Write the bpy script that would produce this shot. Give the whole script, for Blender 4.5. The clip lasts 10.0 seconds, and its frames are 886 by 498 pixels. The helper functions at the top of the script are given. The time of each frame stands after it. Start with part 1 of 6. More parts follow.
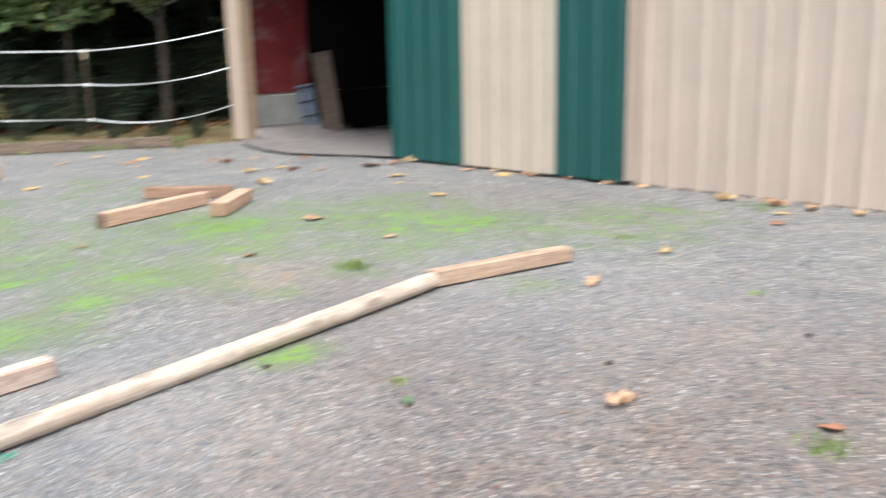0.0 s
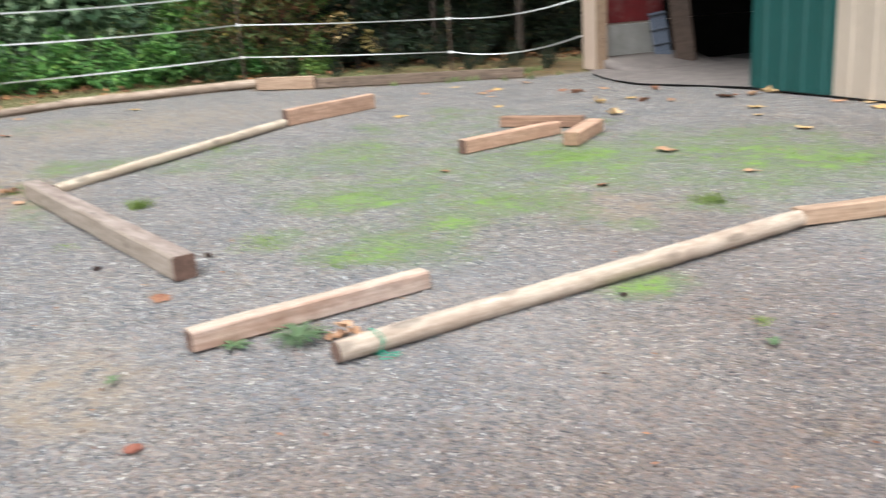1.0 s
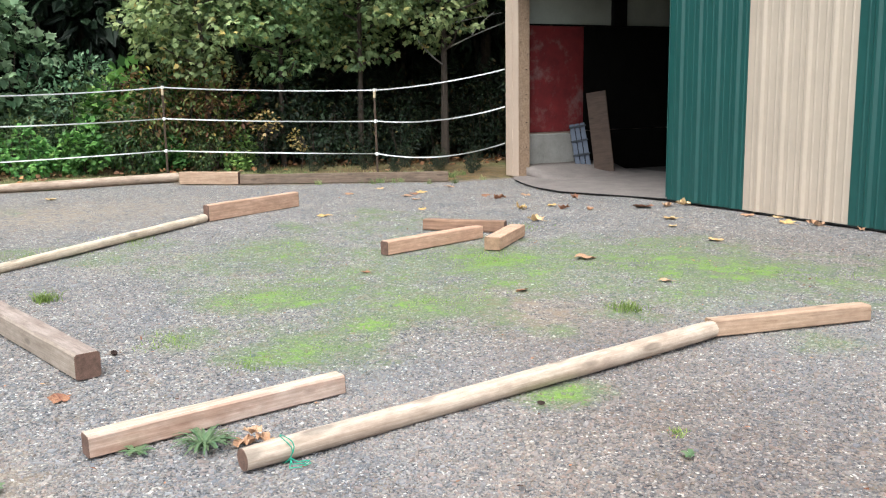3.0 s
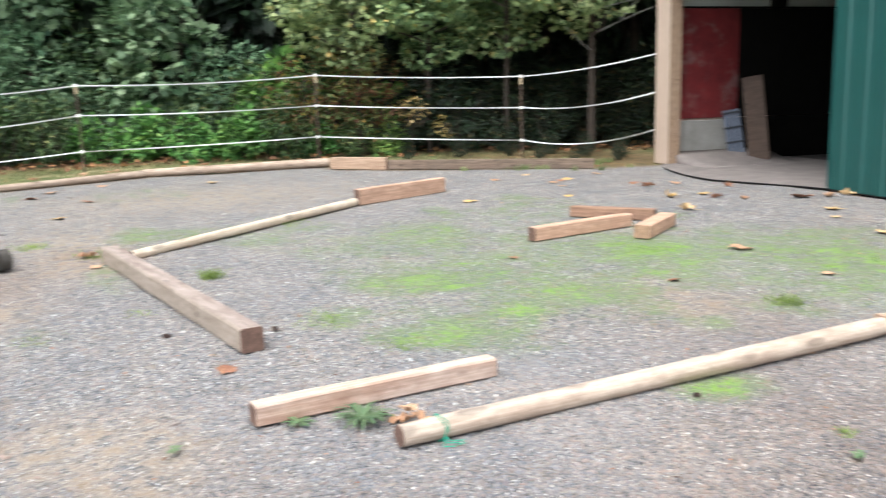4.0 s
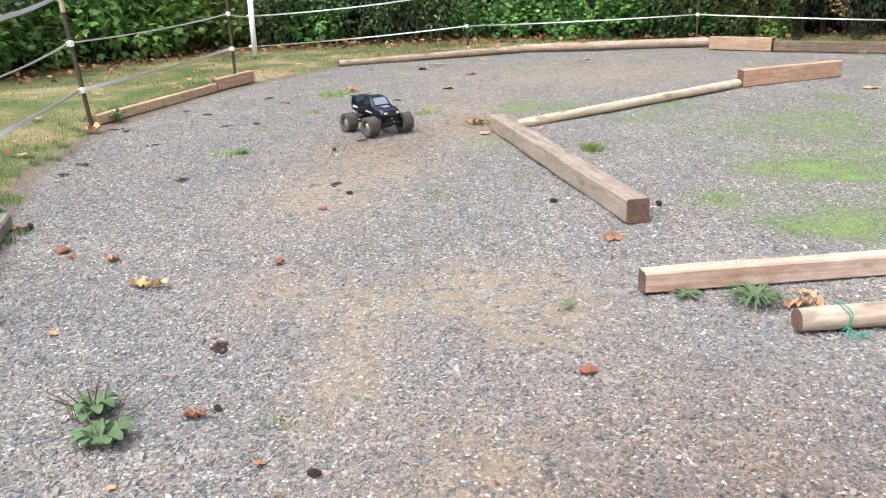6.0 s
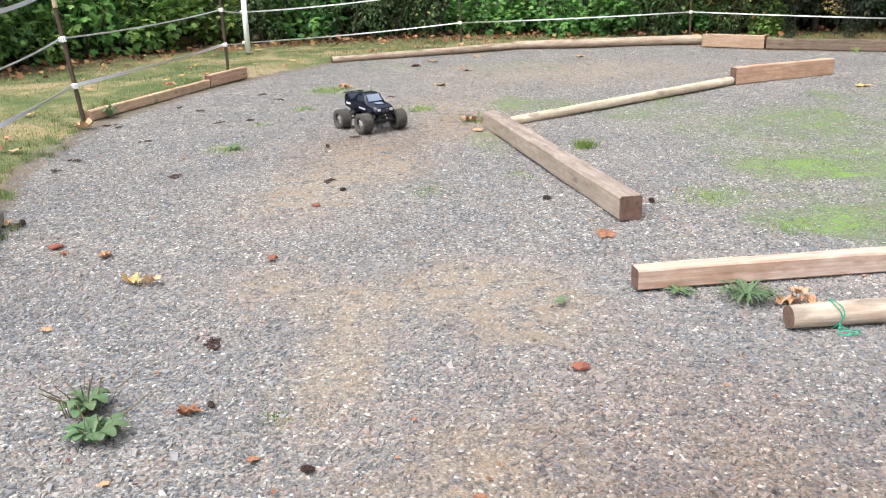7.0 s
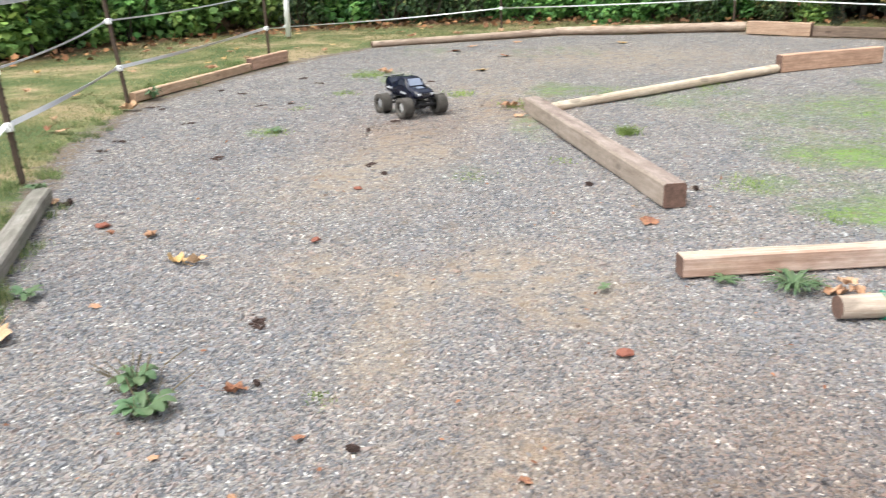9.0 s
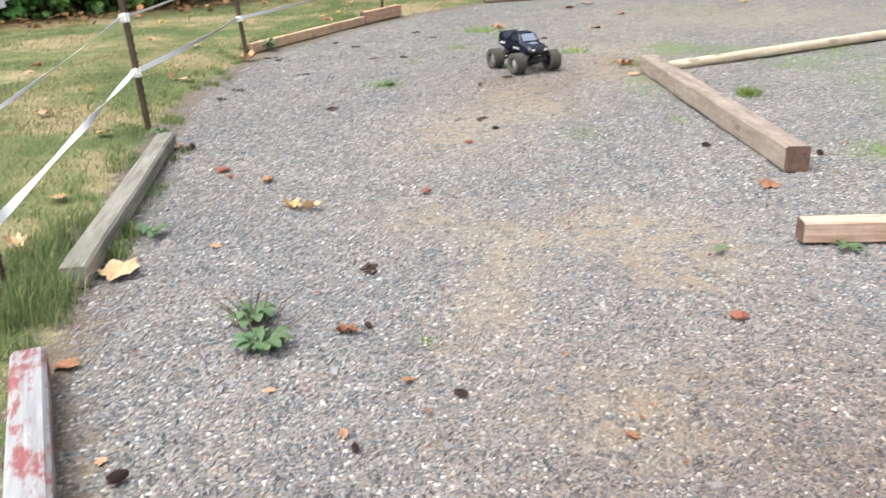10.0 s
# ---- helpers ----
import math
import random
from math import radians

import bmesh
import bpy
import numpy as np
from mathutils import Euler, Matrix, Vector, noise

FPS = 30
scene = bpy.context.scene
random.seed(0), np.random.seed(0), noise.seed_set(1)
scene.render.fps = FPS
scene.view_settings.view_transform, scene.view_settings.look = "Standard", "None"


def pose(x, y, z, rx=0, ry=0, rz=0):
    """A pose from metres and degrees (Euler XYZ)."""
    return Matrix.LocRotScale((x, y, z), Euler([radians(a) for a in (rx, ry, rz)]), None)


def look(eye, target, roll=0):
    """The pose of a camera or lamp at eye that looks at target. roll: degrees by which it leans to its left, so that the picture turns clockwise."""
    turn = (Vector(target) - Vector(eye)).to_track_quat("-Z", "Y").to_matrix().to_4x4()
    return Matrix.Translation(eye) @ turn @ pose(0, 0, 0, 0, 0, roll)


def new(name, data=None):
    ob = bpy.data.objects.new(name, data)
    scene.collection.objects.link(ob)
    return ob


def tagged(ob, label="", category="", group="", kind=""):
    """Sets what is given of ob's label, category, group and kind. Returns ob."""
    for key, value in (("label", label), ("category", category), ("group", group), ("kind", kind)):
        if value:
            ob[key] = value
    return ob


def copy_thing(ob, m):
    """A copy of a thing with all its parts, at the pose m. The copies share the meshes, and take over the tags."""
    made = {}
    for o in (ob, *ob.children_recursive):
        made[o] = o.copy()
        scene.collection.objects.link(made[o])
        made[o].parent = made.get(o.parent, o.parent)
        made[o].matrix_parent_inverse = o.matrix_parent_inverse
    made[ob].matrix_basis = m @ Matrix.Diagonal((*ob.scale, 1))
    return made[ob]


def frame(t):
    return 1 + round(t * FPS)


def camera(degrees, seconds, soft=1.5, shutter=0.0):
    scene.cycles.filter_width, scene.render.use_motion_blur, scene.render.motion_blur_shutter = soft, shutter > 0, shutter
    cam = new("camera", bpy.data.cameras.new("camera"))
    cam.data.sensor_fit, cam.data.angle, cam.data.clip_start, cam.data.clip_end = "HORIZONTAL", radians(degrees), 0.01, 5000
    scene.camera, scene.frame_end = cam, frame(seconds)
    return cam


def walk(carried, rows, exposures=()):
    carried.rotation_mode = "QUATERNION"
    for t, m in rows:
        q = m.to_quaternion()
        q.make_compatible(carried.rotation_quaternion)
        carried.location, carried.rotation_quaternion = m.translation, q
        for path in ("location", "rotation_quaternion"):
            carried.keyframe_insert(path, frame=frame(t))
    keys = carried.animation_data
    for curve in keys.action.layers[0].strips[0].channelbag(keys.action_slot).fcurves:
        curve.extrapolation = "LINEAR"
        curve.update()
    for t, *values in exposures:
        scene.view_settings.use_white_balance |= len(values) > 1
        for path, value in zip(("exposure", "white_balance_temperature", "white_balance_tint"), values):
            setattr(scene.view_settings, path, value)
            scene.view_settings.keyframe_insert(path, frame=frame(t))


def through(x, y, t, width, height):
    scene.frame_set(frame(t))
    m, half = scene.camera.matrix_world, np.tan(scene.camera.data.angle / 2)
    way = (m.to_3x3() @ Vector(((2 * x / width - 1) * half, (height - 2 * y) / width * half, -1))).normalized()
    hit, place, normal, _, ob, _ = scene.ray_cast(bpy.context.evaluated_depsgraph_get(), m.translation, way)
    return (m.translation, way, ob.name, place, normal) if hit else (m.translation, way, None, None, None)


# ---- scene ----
cam = camera(52.40, 10.0, soft=1.1, shutter=0.6)
# seconds, x, y, height, yaw, pitch, roll
ROWS = [
    (0.0, 0.0689, -0.0243, 1.4228, 41.513, -12.676, 1.157),
    (0.2, 0.0527, -0.0430, 1.4096, 46.680, -13.668, 0.901),
    (0.5, 0.0293, -0.0738, 1.3948, 52.430, -15.019, 0.860),
    (0.7, 0.0186, -0.1044, 1.4001, 56.248, -15.847, 0.749),
    (1.0, 0.0071, -0.1327, 1.4108, 62.601, -16.063, 3.528),
    (1.2, -0.0060, -0.1480, 1.4168, 64.851, -15.319, 3.878),
    (1.5, -0.0049, -0.1417, 1.4269, 66.247, -13.687, 4.493),
    (1.7, -0.0050, -0.1330, 1.4314, 65.292, -12.865, 3.475),
    (2.0, 0.0045, -0.1005, 1.4334, 62.466, -11.821, 2.193),
    (2.2, 0.0025, -0.0865, 1.4346, 60.595, -11.579, 2.032),
    (3.3, -0.0283, -0.1019, 1.4152, 58.194, -9.493, 0.736),
    (3.5, -0.0246, -0.1194, 1.4162, 60.609, -9.968, 0.866),
    (4.0, -0.0428, -0.1630, 1.4114, 67.065, -10.534, 1.373),
    (4.5, -0.0619, -0.2417, 1.3970, 76.152, -11.008, 1.645),
    (4.7, -0.0645, -0.2911, 1.3900, 80.009, -11.854, 2.621),
    (5.0, -0.0585, -0.3415, 1.3709, 85.858, -13.500, 2.957),
    (5.2, -0.0574, -0.3700, 1.3620, 88.937, -14.907, 3.146),
    (5.5, -0.0463, -0.3778, 1.3499, 91.092, -16.700, 2.319),
    (6.0, -0.0360, -0.3701, 1.3525, 89.571, -17.208, 1.842),
    (7.5, -0.0315, -0.3717, 1.3538, 89.079, -17.532, 1.563),
    (8.0, -0.0365, -0.3699, 1.3533, 89.228, -18.011, 1.422),
    (8.5, -0.0388, -0.3785, 1.3521, 89.956, -17.714, 1.170),
    (9.0, -0.0301, -0.4095, 1.3429, 91.531, -18.208, 1.432),
    (9.5, -0.0132, -0.4482, 1.3350, 95.533, -18.955, 1.604),
    (10.0, -0.0069, -0.4481, 1.3170, 98.371, -20.591, 1.312),
]
EXPOSURES = [(0.0, 1.82, 6120, 5), (1.0, 1.58, 6280, 6), (2.0, 1.68, 6400, 5), (3.5, 1.75, 6200, 6), (5.0, 1.98, 6400, 8), (6.0, 1.7, 6450, 8), (10.0, 1.73, 6450, 6)]
walk(cam, [(t, pose(x, y, z, 90 + pitch, roll, yaw)) for t, x, y, z, yaw, pitch, roll in ROWS], EXPOSURES)

# ---- light: bright overcast ----
world = bpy.data.worlds.new("sky")
scene.world = world
world.use_nodes = True
wn = world.node_tree
sky = wn.nodes.new("ShaderNodeTexSky")
sky.sky_type, sky.sun_disc = "NISHITA", False
sky.sun_elevation, sky.sun_rotation = radians(62), radians(140)
sky.air_density, sky.dust_density, sky.ozone_density = 1.0, 3.0, 1.0
wn.nodes["Background"].inputs["Strength"].default_value = 0.12
cloud = wn.nodes.new("ShaderNodeHueSaturation")
cloud.inputs["Saturation"].default_value = 0.36
wn.links.new(sky.outputs[0], cloud.inputs["Color"])
wn.links.new(cloud.outputs[0], wn.nodes["Background"].inputs["Color"])
sun = new("sun", bpy.data.lights.new("sun", "SUN"))
sun.data.energy, sun.data.angle, sun.data.color = 0.85, radians(45), (1.0, 0.95, 0.88)
sun.matrix_world = look((0, 0, 20), Vector((0, 0, 20)) - Vector((math.sin(radians(140)) * math.cos(radians(62)), math.cos(radians(140)) * math.cos(radians(62)), math.sin(radians(62)))))


# ---- materials ----
def nodes_of(name):
    m = bpy.data.materials.new(name)
    m.use_nodes = True
    return m, m.node_tree, m.node_tree.nodes["Principled BSDF"]


def node(nt, kind, **values):
    n = nt.nodes.new("ShaderNode" + kind)
    for key, value in values.items():
        n.inputs[key.replace("_", " ")].default_value = value
    return n


def ramp(nt, source, stops, interpolation="LINEAR"):
    n = nt.nodes.new("ShaderNodeValToRGB")
    n.color_ramp.interpolation = interpolation
    e = n.color_ramp.elements
    while len(e) < len(stops):
        e.new(0.5)
    for el, (p, c) in zip(e, stops):
        el.position, el.color = p, (*c, 1) if len(c) == 3 else c
    nt.links.new(source, n.inputs["Fac"])
    return n.outputs["Color"]


def mix(nt, fac, a, b, blend="MIX"):
    n = nt.nodes.new("ShaderNodeMix")
    n.data_type, n.blend_type = "RGBA", blend
    for sock, v in ((n.inputs[0], fac), (n.inputs[6], a), (n.inputs[7], b)):
        if isinstance(v, bpy.types.NodeSocket):
            nt.links.new(v, sock)
        elif isinstance(v, (int, float)):
            sock.default_value = v
        else:
            sock.default_value = (*v, 1)
    return n.outputs[2]


def coords(nt, scale=(1, 1, 1), kind="Object"):
    tc = nt.nodes.new("ShaderNodeTexCoord")
    mp = nt.nodes.new("ShaderNodeMapping")
    mp.inputs["Scale"].default_value = scale
    nt.links.new(tc.outputs[kind], mp.inputs["Vector"])
    return mp.outputs[0]


def tex_noise(nt, vec, scale, detail=4.0, rough=0.6):
    n = node(nt, "TexNoise", Scale=scale, Detail=detail, Roughness=rough)
    nt.links.new(vec, n.inputs["Vector"])
    return n.outputs["Fac"]


def bump(nt, bsdf, height, strength=0.3, distance=0.01):
    b = node(nt, "Bump", Strength=strength, Distance=distance)
    nt.links.new(height, b.inputs["Height"])
    nt.links.new(b.outputs[0], bsdf.inputs["Normal"])


def value(nt, op, a, b=0.5):
    n = nt.nodes.new("ShaderNodeMath")
    n.operation = op
    for sock, v in zip(n.inputs, (a, b)):
        if isinstance(v, bpy.types.NodeSocket):
            nt.links.new(v, sock)
        else:
            sock.default_value = v
    return n.outputs[0]


def wood(name, dark, mid, light, grain=1.0, rough=0.75, stain=(0.12, 0.1, 0.08), stain_amount=0.35, knot=0.13):
    """Sawn or peeled wood; the grain runs along the object's x."""
    m, nt, b = nodes_of(name)
    info = nt.nodes.new("ShaderNodeObjectInfo")
    vec = coords(nt, (1.2, 22 * grain, 22 * grain))
    sh = nt.nodes.new("ShaderNodeVectorMath")
    sh.operation = "ADD"
    nt.links.new(vec, sh.inputs[0])
    nt.links.new(value(nt, "MULTIPLY", info.outputs["Random"], 37.0), sh.inputs[1])
    g = tex_noise(nt, sh.outputs[0], 2.2, 8, 0.65)
    col = ramp(nt, g, [(0.28, dark), (0.5, mid), (0.72, light)])
    blot = tex_noise(nt, coords(nt, (1.5, 4, 4)), 2.0, 5, 0.6)
    col = mix(nt, value(nt, "MULTIPLY", ramp(nt, blot, [(0.42, (0, 0, 0)), (0.62, (1, 1, 1))]), stain_amount), col, stain)
    knots = node(nt, "TexVoronoi", Scale=1.0, Randomness=1.0)
    nt.links.new(coords(nt, (2.6, 8, 8)), knots.inputs["Vector"])
    kn = ramp(nt, knots.outputs["Distance"], [(knot - 0.04, (1, 1, 1)), (knot + 0.04, (0, 0, 0))])
    col = mix(nt, value(nt, "MULTIPLY", kn, 0.6), col, tuple(c * 0.35 for c in mid))
    col = mix(nt, 1.0, col, ramp(nt, tex_noise(nt, coords(nt, (0.9, 55, 55)), 1.6, 6, 0.7), [(0.36, (0.84, 0.82, 0.8)), (0.64, (1.1, 1.1, 1.1))]), "MULTIPLY")
    col = mix(nt, 1.0, col, ramp(nt, tex_noise(nt, coords(nt, (3, 9, 9)), 2.2, 8, 0.75), [(0.36, (0.76, 0.74, 0.72)), (0.6, (1.08, 1.08, 1.08))]), "MULTIPLY")
    nt.links.new(col, b.inputs["Base Color"])
    b.inputs["Roughness"].default_value = rough
    bump(nt, b, g, 0.45, 0.005)
    return m


def plain(name, colour, rough=0.6, metal=0.0, vary=0.25, scale=8.0, relief=0.15, spec=0.5):
    m, nt, b = nodes_of(name)
    v = coords(nt)
    n = tex_noise(nt, v, scale, 6, 0.65)
    n2 = tex_noise(nt, v, scale * 9, 3, 0.6)
    f = value(nt, "ADD", value(nt, "MULTIPLY", n, 0.7), value(nt, "MULTIPLY", n2, 0.3))
    lo, hi = tuple(c * (1 - vary) for c in colour), tuple(min(1, c * (1 + vary)) for c in colour)
    nt.links.new(ramp(nt, f, [(0.3, lo), (0.7, hi)]), b.inputs["Base Color"])
    b.inputs["Roughness"].default_value, b.inputs["Metallic"].default_value = rough, metal
    b.inputs["Specular IOR Level"].default_value = spec
    if relief:
        bump(nt, b, f, relief, 0.004)
    return m


def leafy(name, stops, rough=0.55, through=0.25, shift=0.0):
    """Leaf colours that change from leaf to leaf and bush to bush."""
    m, nt, b = nodes_of(name)
    geo = nt.nodes.new("ShaderNodeNewGeometry")
    info = nt.nodes.new("ShaderNodeObjectInfo")
    col = ramp(nt, geo.outputs["Random Per Island"], stops)
    n = tex_noise(nt, coords(nt), 1.3, 3)
    hsv = nt.nodes.new("ShaderNodeHueSaturation")
    nt.links.new(col, hsv.inputs["Color"])
    nt.links.new(value(nt, "ADD", value(nt, "MULTIPLY", info.outputs["Random"], 0.05), 0.475), hsv.inputs["Hue"])
    nt.links.new(value(nt, "ADD", value(nt, "MULTIPLY", n, 1.9), 0.1), hsv.inputs["Value"])
    nt.links.new(hsv.outputs[0], b.inputs["Base Color"])
    b.inputs["Roughness"].default_value = rough
    b.inputs["Specular IOR Level"].default_value = 0.35
    tr = nt.nodes.new("ShaderNodeBsdfTranslucent")
    nt.links.new(hsv.outputs[0], tr.inputs["Color"])
    ms = nt.nodes.new("ShaderNodeMixShader")
    ms.inputs[0].default_value = through
    nt.links.new(b.outputs[0], ms.inputs[1])
    nt.links.new(tr.outputs[0], ms.inputs[2])
    nt.links.new(ms.outputs[0], nt.nodes["Material Output"].inputs["Surface"])
    return m


def gravel_chips(name, stops, rough=0.85, relief=0.0):
    """Stone colours that change from chip to chip, browned and darkened in patches, dulled by dust and algae where they
    lie.
    """
    m, nt, b = nodes_of(name)
    geo = nt.nodes.new("ShaderNodeNewGeometry")
    col = ramp(nt, geo.outputs["Random Per Island"], stops)
    n = tex_noise(nt, coords(nt), 90, 4)
    col = mix(nt, 0.3, col, ramp(nt, n, [(0.3, (0.6, 0.6, 0.6)), (0.7, (1.3, 1.3, 1.3))]), "MULTIPLY")
    col = mix(nt, 1.0, col, ramp(nt, tex_noise(nt, coords(nt), 0.9, 5, 0.65), [(0.35, (0.84, 0.87, 0.93)), (0.65, (1.13, 1.05, 0.99))]), "MULTIPLY")
    col = mix(nt, 1.0, col, ramp(nt, tex_noise(nt, coords(nt), 14, 5, 0.75), [(0.36, (0.86, 0.87, 0.88)), (0.62, (1.08, 1.08, 1.07))]), "MULTIPLY")
    for field, amount, tint in (("brown", 0.9, (0.72, 0.62, 0.57)), ("sand", 0.6, (1.12, 0.98, 0.82)), ("moss", 0.85, (0.76, 0.97, 0.57))):
        a = nt.nodes.new("ShaderNodeAttribute")
        a.attribute_name = field
        col = mix(nt, value(nt, "MULTIPLY", a.outputs["Fac"], amount), col, mix(nt, 1.0, col, tint, "MULTIPLY"))
    nt.links.new(col, b.inputs["Base Color"])
    b.inputs["Roughness"].default_value = rough
    if relief:
        bump(nt, b, n, relief, 0.003)
    return m


def ground_material():
    m, nt, b = nodes_of("gravel_and_lawn")
    v = coords(nt)
    def attribute(name):
        a = nt.nodes.new("ShaderNodeAttribute")
        a.attribute_name = name
        return a.outputs["Fac"]
    fine = node(nt, "TexVoronoi", Scale=85.0)
    nt.links.new(v, fine.inputs["Vector"])
    sep = nt.nodes.new("ShaderNodeSeparateColor")
    nt.links.new(fine.outputs["Color"], sep.inputs[0])
    stone = ramp(nt, sep.outputs[0], GRAVEL)
    # each stone darker towards its rim, a painted shadow in the gaps
    gap_shade = ramp(nt, fine.outputs["Distance"], [(0.2, (1.06, 1.06, 1.06)), (0.75, (0.74, 0.73, 0.72))])
    stone = mix(nt, 1.0, stone, gap_shade, "MULTIPLY")
    fleck = node(nt, "TexVoronoi", Scale=38.0)
    nt.links.new(v, fleck.inputs["Vector"])
    fs = nt.nodes.new("ShaderNodeSeparateColor")
    nt.links.new(fleck.outputs["Color"], fs.inputs[0])
    near_f = ramp(nt, fleck.outputs["Distance"], [(0.3, (1, 1, 1)), (0.5, (0, 0, 0))])
    stone = mix(nt, near_f, stone, mix(nt, 1.0, stone, ramp(nt, fs.outputs[1], [(0.0, (0.5, 0.5, 0.51)), (0.3, (0.84, 0.84, 0.84)), (0.6, (1.06, 1.06, 1.06)), (0.88, (1.18, 1.17, 1.16)), (0.97, (1.45, 1.45, 1.45))]), "MULTIPLY"))
    big = tex_noise(nt, v, 1.6, 8, 0.7)
    stone = mix(nt, 1.0, stone, ramp(nt, big, [(0.3, (0.76, 0.78, 0.82)), (0.7, (1.16, 1.12, 1.06))]), "MULTIPLY")
    mid = tex_noise(nt, v, 7, 6, 0.7)
    stone = mix(nt, 1.0, stone, ramp(nt, tex_noise(nt, v, 14, 5, 0.75), [(0.36, (0.72, 0.73, 0.76)), (0.62, (1.14, 1.13, 1.11))]), "MULTIPLY")
    # tan fines that show between the stones
    sand = value(nt, "MULTIPLY", attribute("sand"), ramp(nt, mid, [(0.38, (0, 0, 0)), (0.6, (1, 1, 1))]))
    col = mix(nt, value(nt, "MULTIPLY", sand, 0.8), stone, (0.335, 0.268, 0.2))
    brown = attribute("brown")
    col = mix(nt, value(nt, "MULTIPLY", brown, ramp(nt, tex_noise(nt, v, 3, 6, 0.7), [(0.3, (0.2, 0.2, 0.2)), (0.6, (1, 1, 1))])), col, mix(nt, 1.0, col, (0.82, 0.7, 0.63), "MULTIPLY"))
    # moss in patches
    tiny = tex_noise(nt, v, 60, 4, 0.7)
    ragged = value(nt, "ADD", value(nt, "MULTIPLY", value(nt, "SUBTRACT", tex_noise(nt, v, 16, 8, 0.75), 0.5), 1.5), value(nt, "MULTIPLY", value(nt, "SUBTRACT", tex_noise(nt, v, 2.7, 6, 0.7), 0.5), 2.6))
    cover = value(nt, "MULTIPLY", value(nt, "ADD", ragged, value(nt, "MULTIPLY", attribute("moss"), 0.68)), ramp(nt, attribute("moss"), [(0.02, (0, 0, 0)), (0.2, (1, 1, 1))]))
    moss_f = ramp(nt, cover, [(0.08, (0, 0, 0)), (0.32, (0.48, 0.48, 0.48)), (0.62, (0.72, 0.72, 0.72)), (0.95, (0.97, 0.97, 0.97))])
    moss_c = mix(nt, ramp(nt, cover, [(0.5, (0, 0, 0)), (0.95, (1, 1, 1))]), ramp(nt, tiny, [(0.3, (0.095, 0.135, 0.06)), (0.7, (0.175, 0.235, 0.105))]), ramp(nt, tiny, [(0.3, (0.13, 0.22, 0.045)), (0.6, (0.2, 0.33, 0.065)), (0.8, (0.28, 0.42, 0.1))]))
    col = mix(nt, moss_f, col, moss_c)
    # dry lawn
    dry = tex_noise(nt, v, 0.9, 6, 0.65)
    lawn_c = ramp(nt, dry, [(0.4, (0.1, 0.14, 0.05)), (0.5, (0.19, 0.2, 0.085)), (0.6, (0.38, 0.3, 0.175))])
    lawn_c = mix(nt, 1.0, lawn_c, ramp(nt, tiny, [(0.3, (0.5, 0.5, 0.5)), (0.7, (1.25, 1.25, 1.25))]), "MULTIPLY")
    lawn_f = ramp(nt, value(nt, "ADD", attribute("lawn"), value(nt, "MULTIPLY", value(nt, "SUBTRACT", mid, 0.5), 1.3)), [(0.42, (0, 0, 0)), (0.56, (1, 1, 1))])
    dirt = ramp(nt, value(nt, "ADD", attribute("lawn"), value(nt, "MULTIPLY", value(nt, "SUBTRACT", mid, 0.5), 1.3)), [(0.05, (0, 0, 0)), (0.34, (0.85, 0.85, 0.85)), (0.6, (0, 0, 0))])
    col = mix(nt, dirt, col, (0.16, 0.115, 0.075))
    col = mix(nt, lawn_f, col, lawn_c)
    # brown litter under the hedge; by the barn corner it also darkens for tree shade
    col = mix(nt, attribute("litter"), col, ramp(nt, mid, [(0.35, (0.05, 0.035, 0.02)), (0.55, (0.12, 0.07, 0.03)), (0.7, (0.2, 0.1, 0.035))]))
    nt.links.new(col, b.inputs["Base Color"])
    b.inputs["Roughness"].default_value = 0.9
    b.inputs["Specular IOR Level"].default_value = 0.3
    h = value(nt, "ADD", value(nt, "MULTIPLY", value(nt, "SUBTRACT", 1.0, fine.outputs["Distance"]), 1.0), value(nt, "MULTIPLY", mid, 0.6))
    bump(nt, b, h, 0.7, 0.012)
    return m


GRAVEL = [(0.0, (0.085, 0.088, 0.096)), (0.2, (0.155, 0.161, 0.178)), (0.42, (0.235, 0.237, 0.242)), (0.6, (0.295, 0.25, 0.222)), (0.78, (0.3, 0.29, 0.272)), (0.92, (0.38, 0.37, 0.35)), (0.97, (0.65, 0.65, 0.63))]
M_GROUND = ground_material()
M_STONE = gravel_chips("loose_gravel", [(0.0, (0.163, 0.166, 0.173)), (0.1, (0.191, 0.203, 0.223)), (0.2, (0.242, 0.244, 0.249)), (0.3, (0.302, 0.247, 0.225)), (0.4, (0.228, 0.199, 0.179)), (0.5, (0.219, 0.229, 0.251)), (0.6, (0.274, 0.265, 0.251)), (0.7, (0.321, 0.268, 0.246)),
                                        (0.8, (0.260, 0.266, 0.275)), (0.9, (0.335, 0.313, 0.293)), (0.983, (0.344, 0.330, 0.316)), (0.988, (0.44, 0.44, 0.43)), (1.0, (0.54, 0.54, 0.53))], 0.85, relief=0.2)
M_POLE = wood("peeled_pole_wood", (0.4, 0.305, 0.235), (0.53, 0.435, 0.355), (0.63, 0.55, 0.465), 0.6, 0.7, (0.36, 0.265, 0.21), 0.45, knot=0.2)
M_POLE_PALE = wood("cream_peeled_wood", (0.52, 0.41, 0.3), (0.68, 0.575, 0.45), (0.78, 0.69, 0.57), 0.6, 0.7, (0.42, 0.3, 0.21), 0.3, knot=0.2)
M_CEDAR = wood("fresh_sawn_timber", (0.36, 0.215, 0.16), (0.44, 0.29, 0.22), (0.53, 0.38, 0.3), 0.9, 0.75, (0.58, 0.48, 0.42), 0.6)
